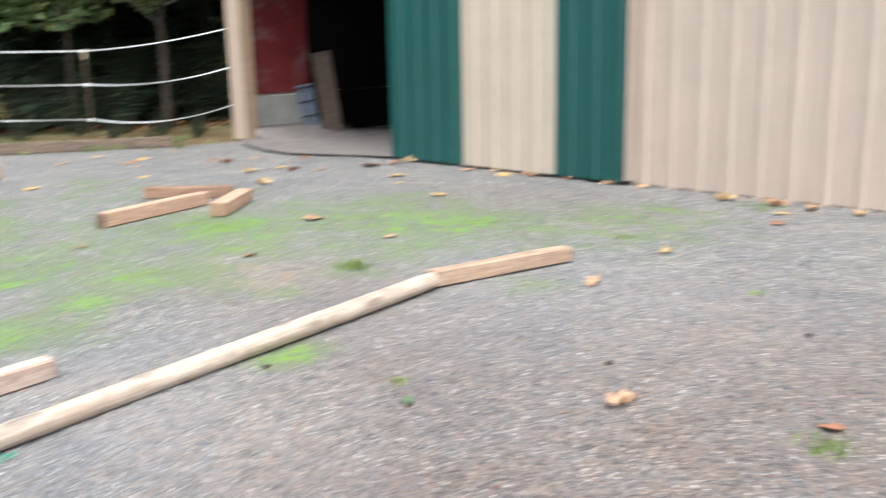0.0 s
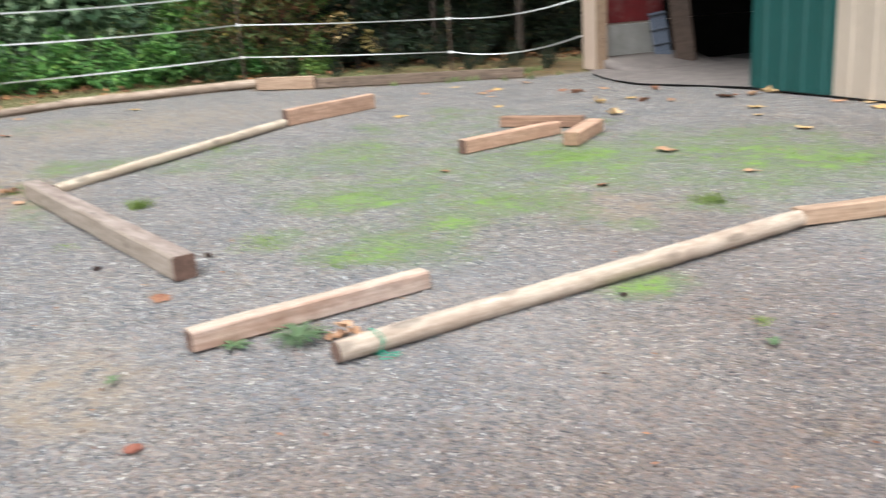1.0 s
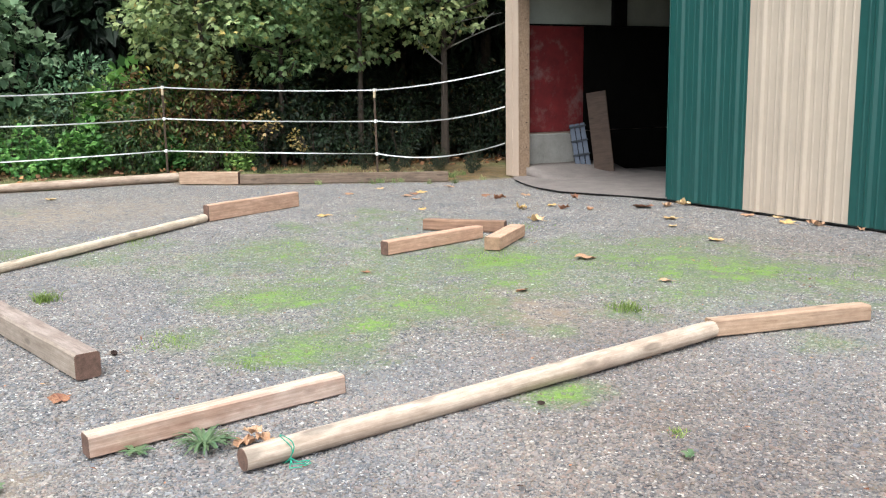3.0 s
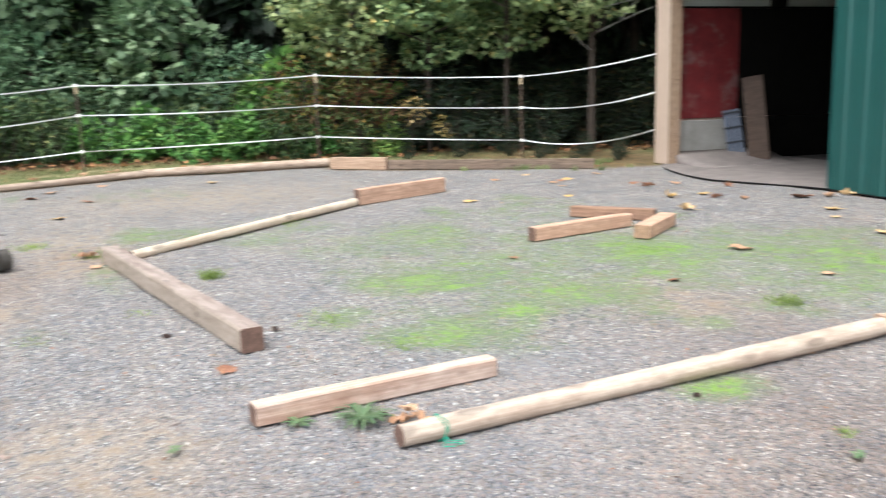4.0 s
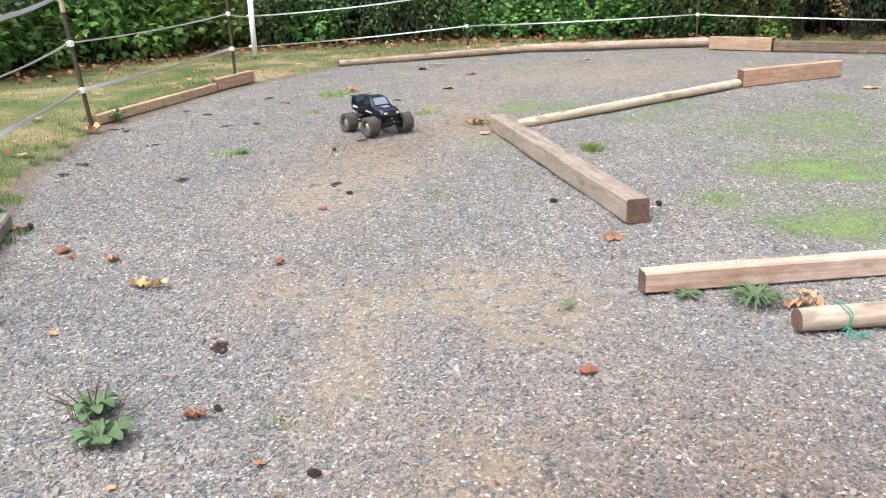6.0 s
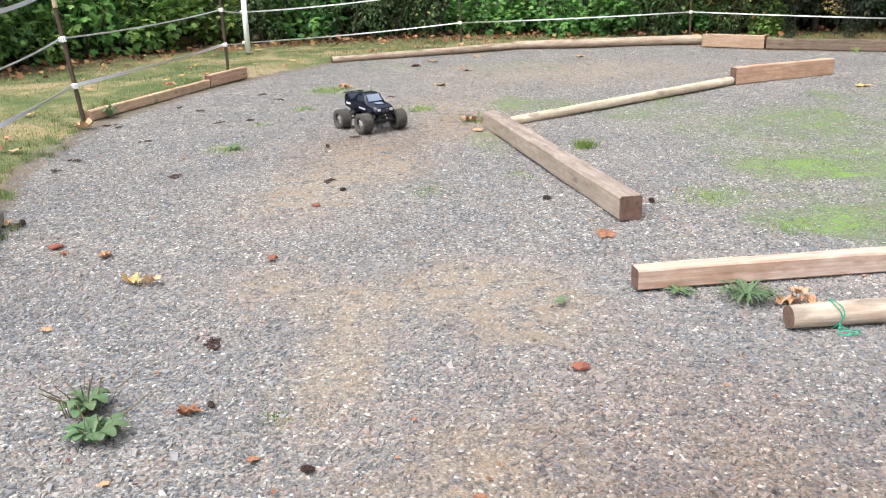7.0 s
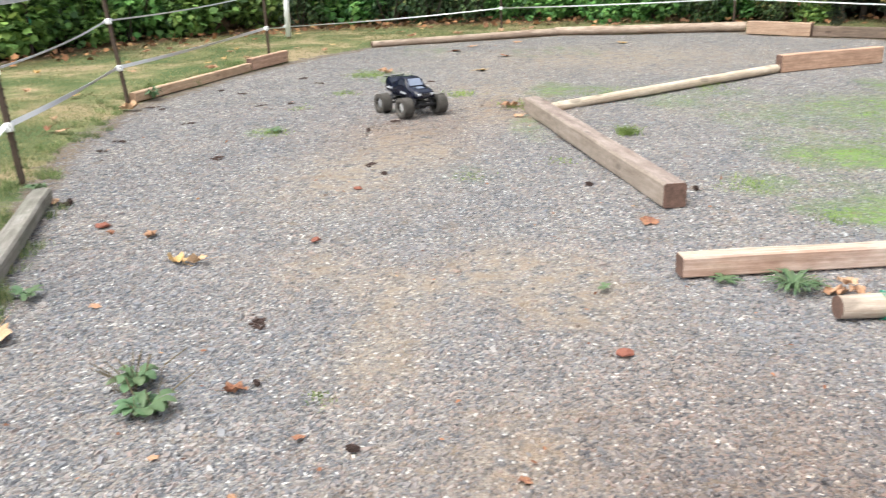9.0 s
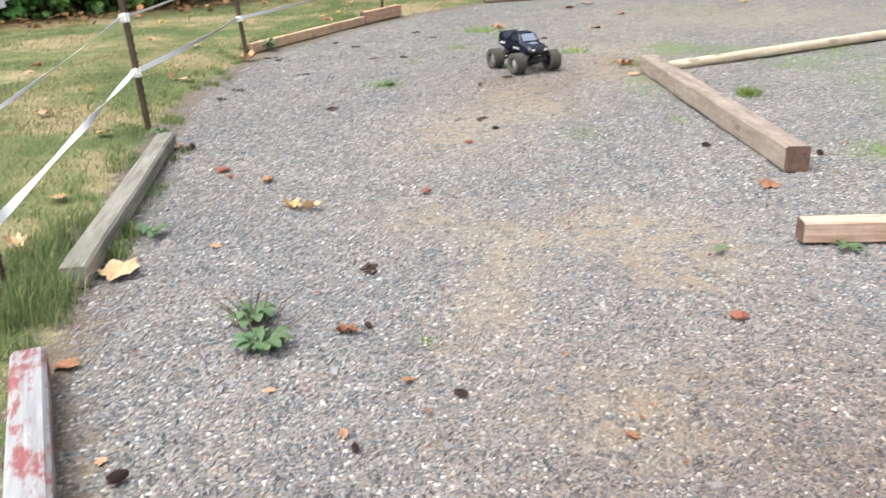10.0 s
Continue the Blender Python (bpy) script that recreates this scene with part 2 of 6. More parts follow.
# paler than the sides, for the upper face only
M_CEDAR_TOP = wood("pale_timber_top", (0.43, 0.32, 0.245), (0.55, 0.445, 0.36), (0.64, 0.54, 0.45), 0.9, 0.75, (0.42, 0.3, 0.23), 0.35)
M_ORANGE = wood("orange_stained_timber", (0.48, 0.295, 0.205), (0.57, 0.365, 0.26), (0.65, 0.44, 0.33), 0.6, 0.75, (0.38, 0.24, 0.16), 0.3)
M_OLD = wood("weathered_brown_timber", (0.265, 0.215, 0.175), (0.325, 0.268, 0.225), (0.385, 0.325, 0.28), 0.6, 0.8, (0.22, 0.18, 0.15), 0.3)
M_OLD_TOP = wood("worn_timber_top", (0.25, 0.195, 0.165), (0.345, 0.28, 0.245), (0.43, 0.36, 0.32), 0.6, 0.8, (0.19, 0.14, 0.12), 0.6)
M_GREY = wood("grey_weathered_timber", (0.17, 0.155, 0.135), (0.28, 0.26, 0.23), (0.39, 0.37, 0.335), 1.1, 0.85, (0.12, 0.13, 0.09), 0.4)
M_DULL = wood("dull_brown_plank", (0.13, 0.09, 0.065), (0.2, 0.145, 0.11), (0.27, 0.2, 0.155), 1.0, 0.85, (0.08, 0.065, 0.05), 0.4)
M_LOG = wood("weathered_log", (0.31, 0.23, 0.175), (0.44, 0.34, 0.265), (0.55, 0.45, 0.36), 0.7, 0.8, (0.22, 0.155, 0.11), 0.45)
M_TANBOARD = wood("tan_sawn_board", (0.33, 0.215, 0.145), (0.44, 0.305, 0.215), (0.53, 0.395, 0.295), 1.0, 0.75, (0.27, 0.17, 0.115), 0.4)
M_PALEBOARD = wood("pale_orange_board", (0.5, 0.33, 0.21), (0.63, 0.445, 0.3), (0.71, 0.54, 0.39), 0.8, 0.75, (0.36, 0.23, 0.15), 0.35)
M_END = plain("dark_end_grain", (0.135, 0.078, 0.058), 0.85, vary=0.6, scale=22, relief=0.4)
M_END_PALE = plain("pale_end_grain", (0.3, 0.19, 0.12), 0.85, vary=0.4, scale=30)
M_TAN = plain("tan_metal_siding", (0.435, 0.348, 0.288), 0.4, 0.0, 0.08, 1.5, 0.02)
M_TAN_D = plain("tan_door_metal", (0.44, 0.366, 0.295), 0.4, 0.0, 0.08, 1.5, 0.02)
M_GREEN = plain("green_metal_siding", (0.0095, 0.066, 0.06), 0.4, 0.0, 0.12, 1.5, 0.02)
M_BROWN = wood("dark_brown_timber", (0.2, 0.11, 0.07), (0.3, 0.175, 0.115), (0.38, 0.24, 0.165), 1.0, 0.75, (0.15, 0.09, 0.06), 0.4)
M_POST = wood("tan_post_wood", (0.25, 0.165, 0.11), (0.33, 0.23, 0.16), (0.4, 0.295, 0.21), 0.8, 0.7, (0.3, 0.2, 0.12), 0.3)
M_STEEL = plain("rusty_brown_steel", (0.075, 0.05, 0.035), 0.75, 0.2, 0.4, 20)
M_TAPE = plain("white_woven_tape", (0.6, 0.6, 0.605), 0.6, vary=0.1, scale=60)
M_WHITE = plain("white_plastic", (0.88, 0.88, 0.87), 0.45, vary=0.05, scale=30, relief=0.03)
M_TAN_CAP = plain("tan_plastic", (0.5, 0.4, 0.26), 0.6, vary=0.15, scale=30)
M_BAND = plain("dark_panel_gap", (0.03, 0.035, 0.045), 0.7, vary=0.2, scale=10)
M_TWINE = plain("green_twine", (0.02, 0.3, 0.19), 0.6, vary=0.3, scale=80)
M_CONCRETE = plain("grey_concrete", (0.26, 0.25, 0.235), 0.85, vary=0.25, scale=4)
M_MAT = plain("dusty_floor", (0.18, 0.155, 0.145), 0.9, vary=0.3, scale=3)
M_SIDE = plain("pale_upper_boards", (0.36, 0.38, 0.34), 0.7, vary=0.12, scale=3)
# near-black for dark timber, and for indoor shade put into the barn lining
M_DARK = plain("dark_boards_and_shade", (0.006, 0.0055, 0.005), 0.95, vary=0.4, scale=5, spec=0.05)
M_BLUEGREY = plain("blue_grey_plastic", (0.11, 0.13, 0.175), 0.6, vary=0.2, scale=10)
M_BARK = plain("grey_brown_bark", (0.055, 0.041, 0.032), 0.95, vary=0.5, scale=14, relief=0.6)
M_PALEBARK = plain("pale_grey_bark", (0.22, 0.21, 0.2), 0.9, vary=0.6, scale=5, relief=0.4)


def red_wall_material():
    m, nt, b = nodes_of("scuffed_red_paint")
    v = coords(nt)
    base = ramp(nt, tex_noise(nt, v, 5, 6), [(0.3, (0.1, 0.006, 0.008)), (0.7, (0.17, 0.013, 0.014))])
    scuff = ramp(nt, tex_noise(nt, v, 2.2, 8, 0.7), [(0.52, (0, 0, 0)), (0.66, (1, 1, 1))])
    nt.links.new(mix(nt, value(nt, "MULTIPLY", scuff, 0.6), base, (0.2, 0.14, 0.13)), b.inputs["Base Color"])
    b.inputs["Roughness"].default_value = 0.8
    return m


def red_white_material():
    m, nt, b = nodes_of("peeling_red_and_white_paint")
    v = coords(nt, (0.8, 2.2, 2.2))
    n = tex_noise(nt, v, 3.4, 9, 0.72)
    f = ramp(nt, n, [(0.47, (0, 0, 0)), (0.53, (1, 1, 1))])
    grime = ramp(nt, tex_noise(nt, coords(nt, (2, 30, 30)), 2.5, 6), [(0.3, (0.6, 0.6, 0.62)), (0.65, (1.0, 1.0, 1.0))])
    col = mix(nt, f, (0.37, 0.365, 0.375), (0.28, 0.09, 0.09))
    col = mix(nt, 1.0, col, grime, "MULTIPLY")
    nt.links.new(col, b.inputs["Base Color"])
    b.inputs["Roughness"].default_value = 0.7
    bump(nt, b, n, 0.4, 0.004)
    return m


M_RED = red_wall_material()
M_REDWHITE = red_white_material()
M_MAPLE = leafy("broad_green_leaves", [(0.0, (0.02, 0.055, 0.014)), (0.4, (0.1, 0.21, 0.05)), (0.85, (0.2, 0.36, 0.09)), (1.0, (0.3, 0.42, 0.12))])
M_DARKLEAF = leafy("dark_green_leaves", [(0.0, (0.015, 0.035, 0.014)), (0.5, (0.05, 0.1, 0.036)), (0.9, (0.11, 0.18, 0.065)), (1.0, (0.22, 0.23, 0.08))])
M_BLUELEAF = leafy("grey_green_leaves", [(0.0, (0.03, 0.07, 0.035)), (0.5, (0.12, 0.215, 0.11)), (1.0, (0.25, 0.36, 0.21))])
M_BROWNLEAF = leafy("browning_leaves", [(0.0, (0.05, 0.038, 0.02)), (0.3, (0.14, 0.075, 0.036)), (0.55, (0.24, 0.12, 0.048)), (0.75, (0.09, 0.13, 0.045)), (0.93, (0.2, 0.25, 0.08)), (1.0, (0.42, 0.3, 0.06))])
M_BOUGH = leafy("pale_bough_leaves", [(0.0, (0.075, 0.135, 0.06)), (0.5, (0.25, 0.35, 0.15)), (0.94, (0.41, 0.5, 0.24)), (1.0, (0.55, 0.45, 0.14))], through=0.35)
M_YELLOW = leafy("yellowing_leaves", [(0.0, (0.2, 0.18, 0.05)), (0.6, (0.4, 0.31, 0.1)), (1.0, (0.55, 0.44, 0.2))])
# leaf green darkened in colour for the shade under the trees
M_SHADELEAF = leafy("leaves_darkened_as_shade", [(0.0, (0.006, 0.011, 0.006)), (0.5, (0.014, 0.028, 0.014)), (0.9, (0.034, 0.058, 0.026)), (1.0, (0.1, 0.07, 0.025))], through=0.15)
# conifer green taken near black, the woods' deep shade included in the colour
M_CONIFER = leafy("conifer_sprays_shade_dark", [(0.0, (0.004, 0.01, 0.005)), (0.6, (0.011, 0.024, 0.012)), (1.0, (0.026, 0.048, 0.022))], through=0.1)
M_GRASS = leafy("grass_blades", [(0.0, (0.085, 0.115, 0.04)), (0.4, (0.165, 0.175, 0.07)), (0.65, (0.27, 0.235, 0.115)), (1.0, (0.45, 0.36, 0.21))])
M_TUFT = leafy("long_green_grass", [(0.0, (0.085, 0.14, 0.045)), (0.6, (0.2, 0.27, 0.1)), (1.0, (0.42, 0.38, 0.2))])
M_MOSS = leafy("moss_blades", [(0.0, (0.09, 0.15, 0.035)), (0.6, (0.18, 0.28, 0.065)), (1.0, (0.29, 0.385, 0.11))])
M_WEED = leafy("weed_leaves", [(0.0, (0.09, 0.155, 0.07)), (0.7, (0.18, 0.265, 0.135)), (1.0, (0.29, 0.38, 0.23))], 0.5)
M_SEED = plain("brown_seed_stalks", (0.15, 0.115, 0.065), 0.9, vary=0.35, scale=60)


def fallen_material(name, a, b_):
    m, nt, b = nodes_of(name)
    info = nt.nodes.new("ShaderNodeObjectInfo")
    col = ramp(nt, info.outputs["Random"], [(0.0, a), (1.0, b_)])
    n = tex_noise(nt, coords(nt), 22, 6, 0.7)
    col = mix(nt, ramp(nt, tex_noise(nt, coords(nt), 4, 5, 0.7), [(0.42, (0, 0, 0)), (0.6, (0.8, 0.8, 0.8))]), col, mix(nt, 0.5, a, (0.5, 0.3, 0.17)))
    nt.links.new(mix(nt, 1.0, col, ramp(nt, n, [(0.3, (0.6, 0.5, 0.4)), (0.65, (1.2, 1.15, 1.1))]), "MULTIPLY"), b.inputs["Base Color"])
    b.inputs["Roughness"].default_value = 0.7
    return m


M_FALL = fallen_material("orange_fallen_leaf", (0.42, 0.25, 0.16), (0.56, 0.41, 0.29))
M_FALL_Y = fallen_material("yellow_fallen_leaf", (0.6, 0.43, 0.16), (0.6, 0.47, 0.3))
M_FALL_P = fallen_material("pale_tan_fallen_leaf", (0.58, 0.42, 0.27), (0.66, 0.52, 0.37))
M_FALL_R = fallen_material("red_brown_fallen_leaf", (0.2, 0.08, 0.05), (0.3, 0.13, 0.08))
M_LITTER = leafy("fallen_leaf_litter", [(0.0, (0.08, 0.045, 0.025)), (0.5, (0.21, 0.105, 0.048)), (0.85, (0.38, 0.2, 0.085)), (1.0, (0.44, 0.31, 0.14))], 0.8, 0.1)
M_CONE = plain("dark_cone_scales", (0.06, 0.035, 0.028), 0.8, vary=0.4, scale=50)


# ---- building helpers ----
def finish(name, bm, mats, parent=None, smooth=False, label=""):
    me = bpy.data.meshes.new(name)
    bm.normal_update()
    bm.to_mesh(me)
    bm.free()
    for m in mats if isinstance(mats, (list, tuple)) else [mats]:
        me.materials.append(m)
    if smooth:
        me.polygons.foreach_set("use_smooth", [True] * len(me.polygons))
    ob = new(name, me)
    ob.parent = parent
    return tagged(ob, label)


def part(name, bm, material, parent, label="", smooth=False):
    return finish(name, bm, material, parent, smooth, label)


def base(name, m, label, category, group="", kind=""):
    ob = new(name)
    ob.empty_display_size = 0.2
    ob.matrix_world = m
    return tagged(ob, label, category, group, kind)


def box(bm, size, m=None, bevel=0.0, segments=1, mat=0):
    r = bmesh.ops.create_cube(bm, size=1.0)
    vs = r["verts"]
    bmesh.ops.scale(bm, vec=size, verts=vs)
    es = list({e for v in vs for e in v.link_edges})
    fs = list({f for v in vs for f in v.link_faces})
    if bevel:
        g = bmesh.ops.bevel(bm, geom=es + vs, offset=bevel, segments=segments, affect="EDGES", profile=0.6)
        vs = list({v for f in g["faces"] for v in f.verts} | {v for v in vs if v.is_valid})
        fs = list({f for v in vs for f in v.link_faces})
    for f in fs:
        f.material_index = mat
    if m is not None:
        bmesh.ops.transform(bm, matrix=m, verts=vs)
    return vs


def tube(bm, a, b, r0, r1=None, sides=10, mat=0, cap=True):
    a, b = Vector(a), Vector(b)
    r1 = r0 if r1 is None else r1
    d = b - a
    r = bmesh.ops.create_cone(bm, cap_ends=cap, segments=sides, radius1=r0, radius2=r1, depth=d.length)
    vs = r["verts"]
    for f in {f for v in vs for f in v.link_faces}:
        f.material_index = mat
    bmesh.ops.transform(bm, matrix=Matrix.Translation((a + b) / 2) @ d.to_track_quat("Z", "Y").to_matrix().to_4x4(), verts=vs)
    return vs


def raw(name, verts, faces, mat, parent=None, smooth=False):
    me = bpy.data.meshes.new(name)
    me.from_pydata(verts.tolist() if hasattr(verts, "tolist") else verts, [], faces.tolist() if hasattr(faces, "tolist") else faces)
    for m in mat if isinstance(mat, (list, tuple)) else [mat]:
        me.materials.append(m)
    if smooth:
        me.polygons.foreach_set("use_smooth", [True] * len(me.polygons))
    me.update()
    ob = new(name, me)
    ob.parent = parent
    return ob


def along(p0, p1, z=0.0, z1=None):
    """A pose at the middle of p0 and p1 on the ground, its x along them."""
    a, b = Vector((*p0, z)), Vector((*p1, z if z1 is None else z1))
    d = b - a
    yaw, pitch = math.atan2(d.y, d.x), math.atan2(d.z, math.hypot(d.x, d.y))
    return Matrix.Translation((a + b) / 2) @ Euler((0, -pitch, yaw)).to_matrix().to_4x4(), d.length


def sawn_ends(ob, rings, mat, out=0.003):
    """The two sawn ends of a timber or pole, each a thin slice of its own."""
    for ring, s in zip(rings, (-1, 1)):
        bm = bmesh.new()
        a = [bm.verts.new(p) for p in ring]
        mid = sum(ring, Vector()) / len(ring)
        b = [bm.verts.new(mid + (p - mid) * 0.97 + Vector((s * out, 0, 0))) for p in ring]
        n = len(ring)
        for k in range(n):
            bm.faces.new((a[k], a[(k + 1) % n], b[(k + 1) % n], b[k]))
        bm.faces.new(a[::-1]), bm.faces.new(b)
        bmesh.ops.recalc_face_normals(bm, faces=bm.faces)
        part("sawn_end", bm, mat, ob, "sawn end grain")


def timber(name, label, p0, p1, width, height, mats, group, lift=0.0, lift1=None, tilt=0.0, seed=0, worn=0.004, bevel=0.008):
    m, length = along(p0, p1, lift, lift1)
    bm = bmesh.new()
    n = max(3, int(length / 0.12))
    xs = [(i / n - 0.5) * length for i in range(n + 1)]
    c = bevel
    ring = [(-1, -1, 1, 0), (-1, -1, 0, 1), (-1, 1, 0, -1), (-1, 1, 1, 0), (1, 1, -1, 0), (1, 1, 0, -1), (1, -1, 0, 1), (1, -1, -1, 0)]
    rows = []
    for i, x in enumerate(xs):
        row = []
        for k, (sy, sz, oy, oz) in enumerate(ring):
            y, z = sy * width / 2 + oy * c, height / 2 + sz * height / 2 + oz * c
            w = noise.noise((x * 2.1 + seed * 7.3, sy * 1.7, sz * 1.9 + seed)) * worn
            end = 0.985 if i in (0, n) else 1.0
            row.append(bm.verts.new((x + noise.noise((y * 30, z * 30, seed + i)) * 0.003 * (i in (0, n)), y * end + w, max(z * end + w * 0.8, 0.001) if sz < 0 else z * end + w)))
        rows.append(row)
    for a, b in zip(rows, rows[1:]):
        for k in range(8):
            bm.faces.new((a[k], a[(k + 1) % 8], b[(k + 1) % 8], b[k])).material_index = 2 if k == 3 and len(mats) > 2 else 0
    ends = [[v.co.copy() for v in rows[0]], [v.co.copy() for v in rows[-1]]]
    bmesh.ops.recalc_face_normals(bm, faces=bm.faces)
    ob = finish(name, bm, mats)
    ob.matrix_world = m @ pose(0, 0, 0, tilt)
    sawn_ends(ob, ends, mats[1])
    return tagged(ob, label, "timber", group)


def log(name, label, p0, p1, r0, r1, mats, group, lift=0.0, seed=0, sides=18, flat=0.0):
    m, length = along(p0, p1)
    bm = bmesh.new()
    n = max(8, int(length / 0.1))
    rows = []
    for i in range(n + 1):
        x = (i / n - 0.5) * length
        r = r0 + (r1 - r0) * i / n
        bow = noise.noise((x * 0.5, seed, 3.3)) * 0.02
        row = []
        for k in range(sides):
            a = 2 * math.pi * k / sides
            rr = r * (1 + 0.05 * noise.noise((x * 2.5 + seed, math.cos(a), math.sin(a))) + 0.025 * noise.noise((x * 9, math.cos(a) * 3 + seed, math.sin(a) * 3)))
            if i in (0, n):
                rr *= 0.95
            z = rr * math.sin(a)
            row.append(bm.verts.new((x, rr * math.cos(a) + bow, max(z, -r * 0.93) + r * 0.93 + lift)))
        rows.append(row)
    for a, b in zip(rows, rows[1:]):
        for k in range(sides):
            bm.faces.new((a[k], a[(k + 1) % sides], b[(k + 1) % sides], b[k]))
    ends = [[v.co.copy() for v in rows[0]], [v.co.copy() for v in rows[-1]]]
    bmesh.ops.recalc_face_normals(bm, faces=bm.faces)
    ob = finish(name, bm, mats, smooth=True)
    ob.matrix_world = m
    sawn_ends(ob, ends, mats[1])
    return tagged(ob, label, "log", group)


# ---- ground ----
EDGE = [(-0.4, -1.3), (-1.5, -1.72), (-2.15, -2.12), (-2.6, -2.25), (-3.0, -2.56), (-5.0, -3.1), (-6.6, -3.55), (-8.15, -3.68), (-8.9, -3.75), (-11.3, -3.2), (-12.3, -2.9), (-14.1, -1.95),
        (-14.75, -0.5), (-15.45, 1.05), (-15.4, 4.15), (-14.85, 4.15), (-14.15, 4.8), (-12.35, 7.7), (-12.2, 8.8)]
HEDGE = [(-5.0, -11.5), (-9.0, -9.6), (-12.8, -6.9), (-15.4, -6.0), (-17.2, -4.5), (-17.9, -2.1), (-17.9, 0.0), (-17.9, 2.2), (-17.8, 4.8), (-16.2, 8.3), (-15.0, 10.6), (-14.5, 14.0)]


def distance_to(line, px, py):
    best = np.full(px.shape, 1e9)
    for (ax, ay), (bx, by) in zip(line, line[1:]):
        dx, dy = bx - ax, by - ay
        t = np.clip(((px - ax) * dx + (py - ay) * dy) / (dx * dx + dy * dy), 0, 1)
        best = np.minimum(best, np.hypot(px - ax - t * dx, py - ay - t * dy))
    return best


def inside(poly, px, py):
    res = np.zeros(px.shape, bool)
    for (ax, ay), (bx, by) in zip(poly, poly[1:] + poly[:1]):
        cross = ((ay > py) != (by > py)) & (px < (bx - ax) * (py - ay) / (by - ay + 1e-12) + ax)
        res ^= cross
    return res


YARD = EDGE + [(-12.2, 40), (60, 40), (60, -40), (4, -40), (0.6, -1.6)]
WILD = HEDGE + [(-14.5, 60), (-300, 60), (-300, -300), (-5, -300)]
# moss patches: x, y, reach along, reach across, strength
MOSS = [(-5.88, 2.2, 0.2, 0.32, 1.4), (-5.1, 2.92, 0.5, 0.4, 1.0), (-4.7, 1.8, 0.32, 0.26, 0.8), (-8.22, 3.24, 0.43, 0.28, 0.7), (-3.22, 2.56, 0.15, 0.2, 1.25), (-4.2, 3.88, 0.26, 0.12, 0.8), (-6.32, 4.32, 0.54, 0.4, 0.6), (-5.55, 5.37, 0.9, 0.6, 0.5), (-5.56, 3.98, 0.8, 0.62, 0.45),
        (-6.22, 1.77, 0.29, 0.21, 0.6), (-5.26, 1.24, 0.2, 0.14, 0.8), (-4.68, 1.5, 0.23, 0.18, 0.7), (-4.91, 1.95, 0.5, 0.3, 0.5), (-7.8, 2.9, 0.75, 0.41, 0.65), (-9.15, 3.69, 0.42, 0.18, 0.8), (-9.03, 1.95, 0.31, 0.33, 0.8), (-8.31, 1.45, 0.3, 0.25, 0.8), (-9.28, 0.39, 0.48, 0.2, 0.9),
        (-9.08, 0.88, 0.58, 0.5, 0.55), (-7.22, 0.08, 0.49, 0.14, 0.8), (-10.82, -1.64, 0.43, 0.2, 1.0), (-10.37, -1.23, 0.39, 0.14, 1.0), (-7.24, -2.07, 0.2, 0.17, 0.7), (-9.36, -1.74, 0.24, 0.11, 0.6), (-8.17, -1.01, 0.16, 0.16, 0.5), (-5.64, -0.42, 0.31, 0.18, 0.35),
        (-6.08, 2.24, 0.45, 0.5, 0.6), (-4.9, 2.37, 0.28, 0.21, 0.9), (-4.43, 1.99, 0.34, 0.31, 0.6), (-4.8, 5.68, 0.51, 0.37, 0.8), (-4.41, 4.78, 0.4, 0.5, 0.6), (-3.07, 4.31, 0.2, 0.23, 0.9), (-4.09, 3.23, 0.16, 0.14, 0.7), (-3.64, 7.03, 0.32, 0.16, 1.0), (-3.96, 6.53, 0.31, 0.27, 0.6),
        (-9.65, 4.89, 0.52, 0.28, 0.6), (-5.3, 1.38, 0.27, 0.27, 0.5), (-6.75, 4.09, 0.9, 0.8, 0.5), (-12.94, 0.85, 0.9, 0.96, 0.3), (-13.5, -1.0, 1.1, 0.7, 0.25), (-3.6, 6.2, 0.9, 1.0, 0.65), (-5.8, 6.2, 0.7, 0.5, 0.45), (-6.2, 3.0, 1.2, 0.9, 0.55), (-5.4, 5.0, 1.4, 1.2, 0.6), (-7.6, 2.2, 0.9, 0.7, 0.5), (-8.6, 4.6, 0.9, 0.9, 0.5)]
MOSS = [(x, y, a, b, k * (1.0 if k > 1.2 else 0.72)) for x, y, a, b, k in MOSS]
SAND = [(-3.8, -0.3, 0.4, 0.25), (-3.6, -0.7, 0.25, 0.2), (-3.0, -0.75, 0.45, 0.16), (-3.7, 0.0, 0.35, 0.3), (-3.3, 0.0, 0.2, 0.2), (-5.6, -1.2, 0.7, 0.4), (-2.25, -0.27, 0.3, 0.25), (-3.9, -1.1, 0.3, 0.25), (-9.0, -0.2, 1.2, 0.6),
        (-7.8, 0.0, 0.5, 0.4), (-12.0, 1.5, 1.4, 2.0), (-4.6, 3.4, 0.6, 0.4), (-7.0, -0.95, 0.6, 0.4), (-6.3, -0.75, 0.4, 0.35)]


BROWN = [(-0.9, 3.0, 1.5, 2.2, 1.0), (-1.6, 1.4, 0.8, 1.0, 0.6), (-1.0, -0.2, 1.2, 1.0, 0.8), (-2.2, 0.4, 0.9, 0.7, 0.45), (-2.7, 2.7, 0.6, 0.6, 0.5), (-4.0, 3.3, 1.0, 0.8, 0.5), (-5.0, 6.8, 1.5, 0.9, 0.5), (-8.3, 0.0, 0.5, 0.35, 1.0), (-7.3, -0.9, 0.9, 0.6, 0.8)]


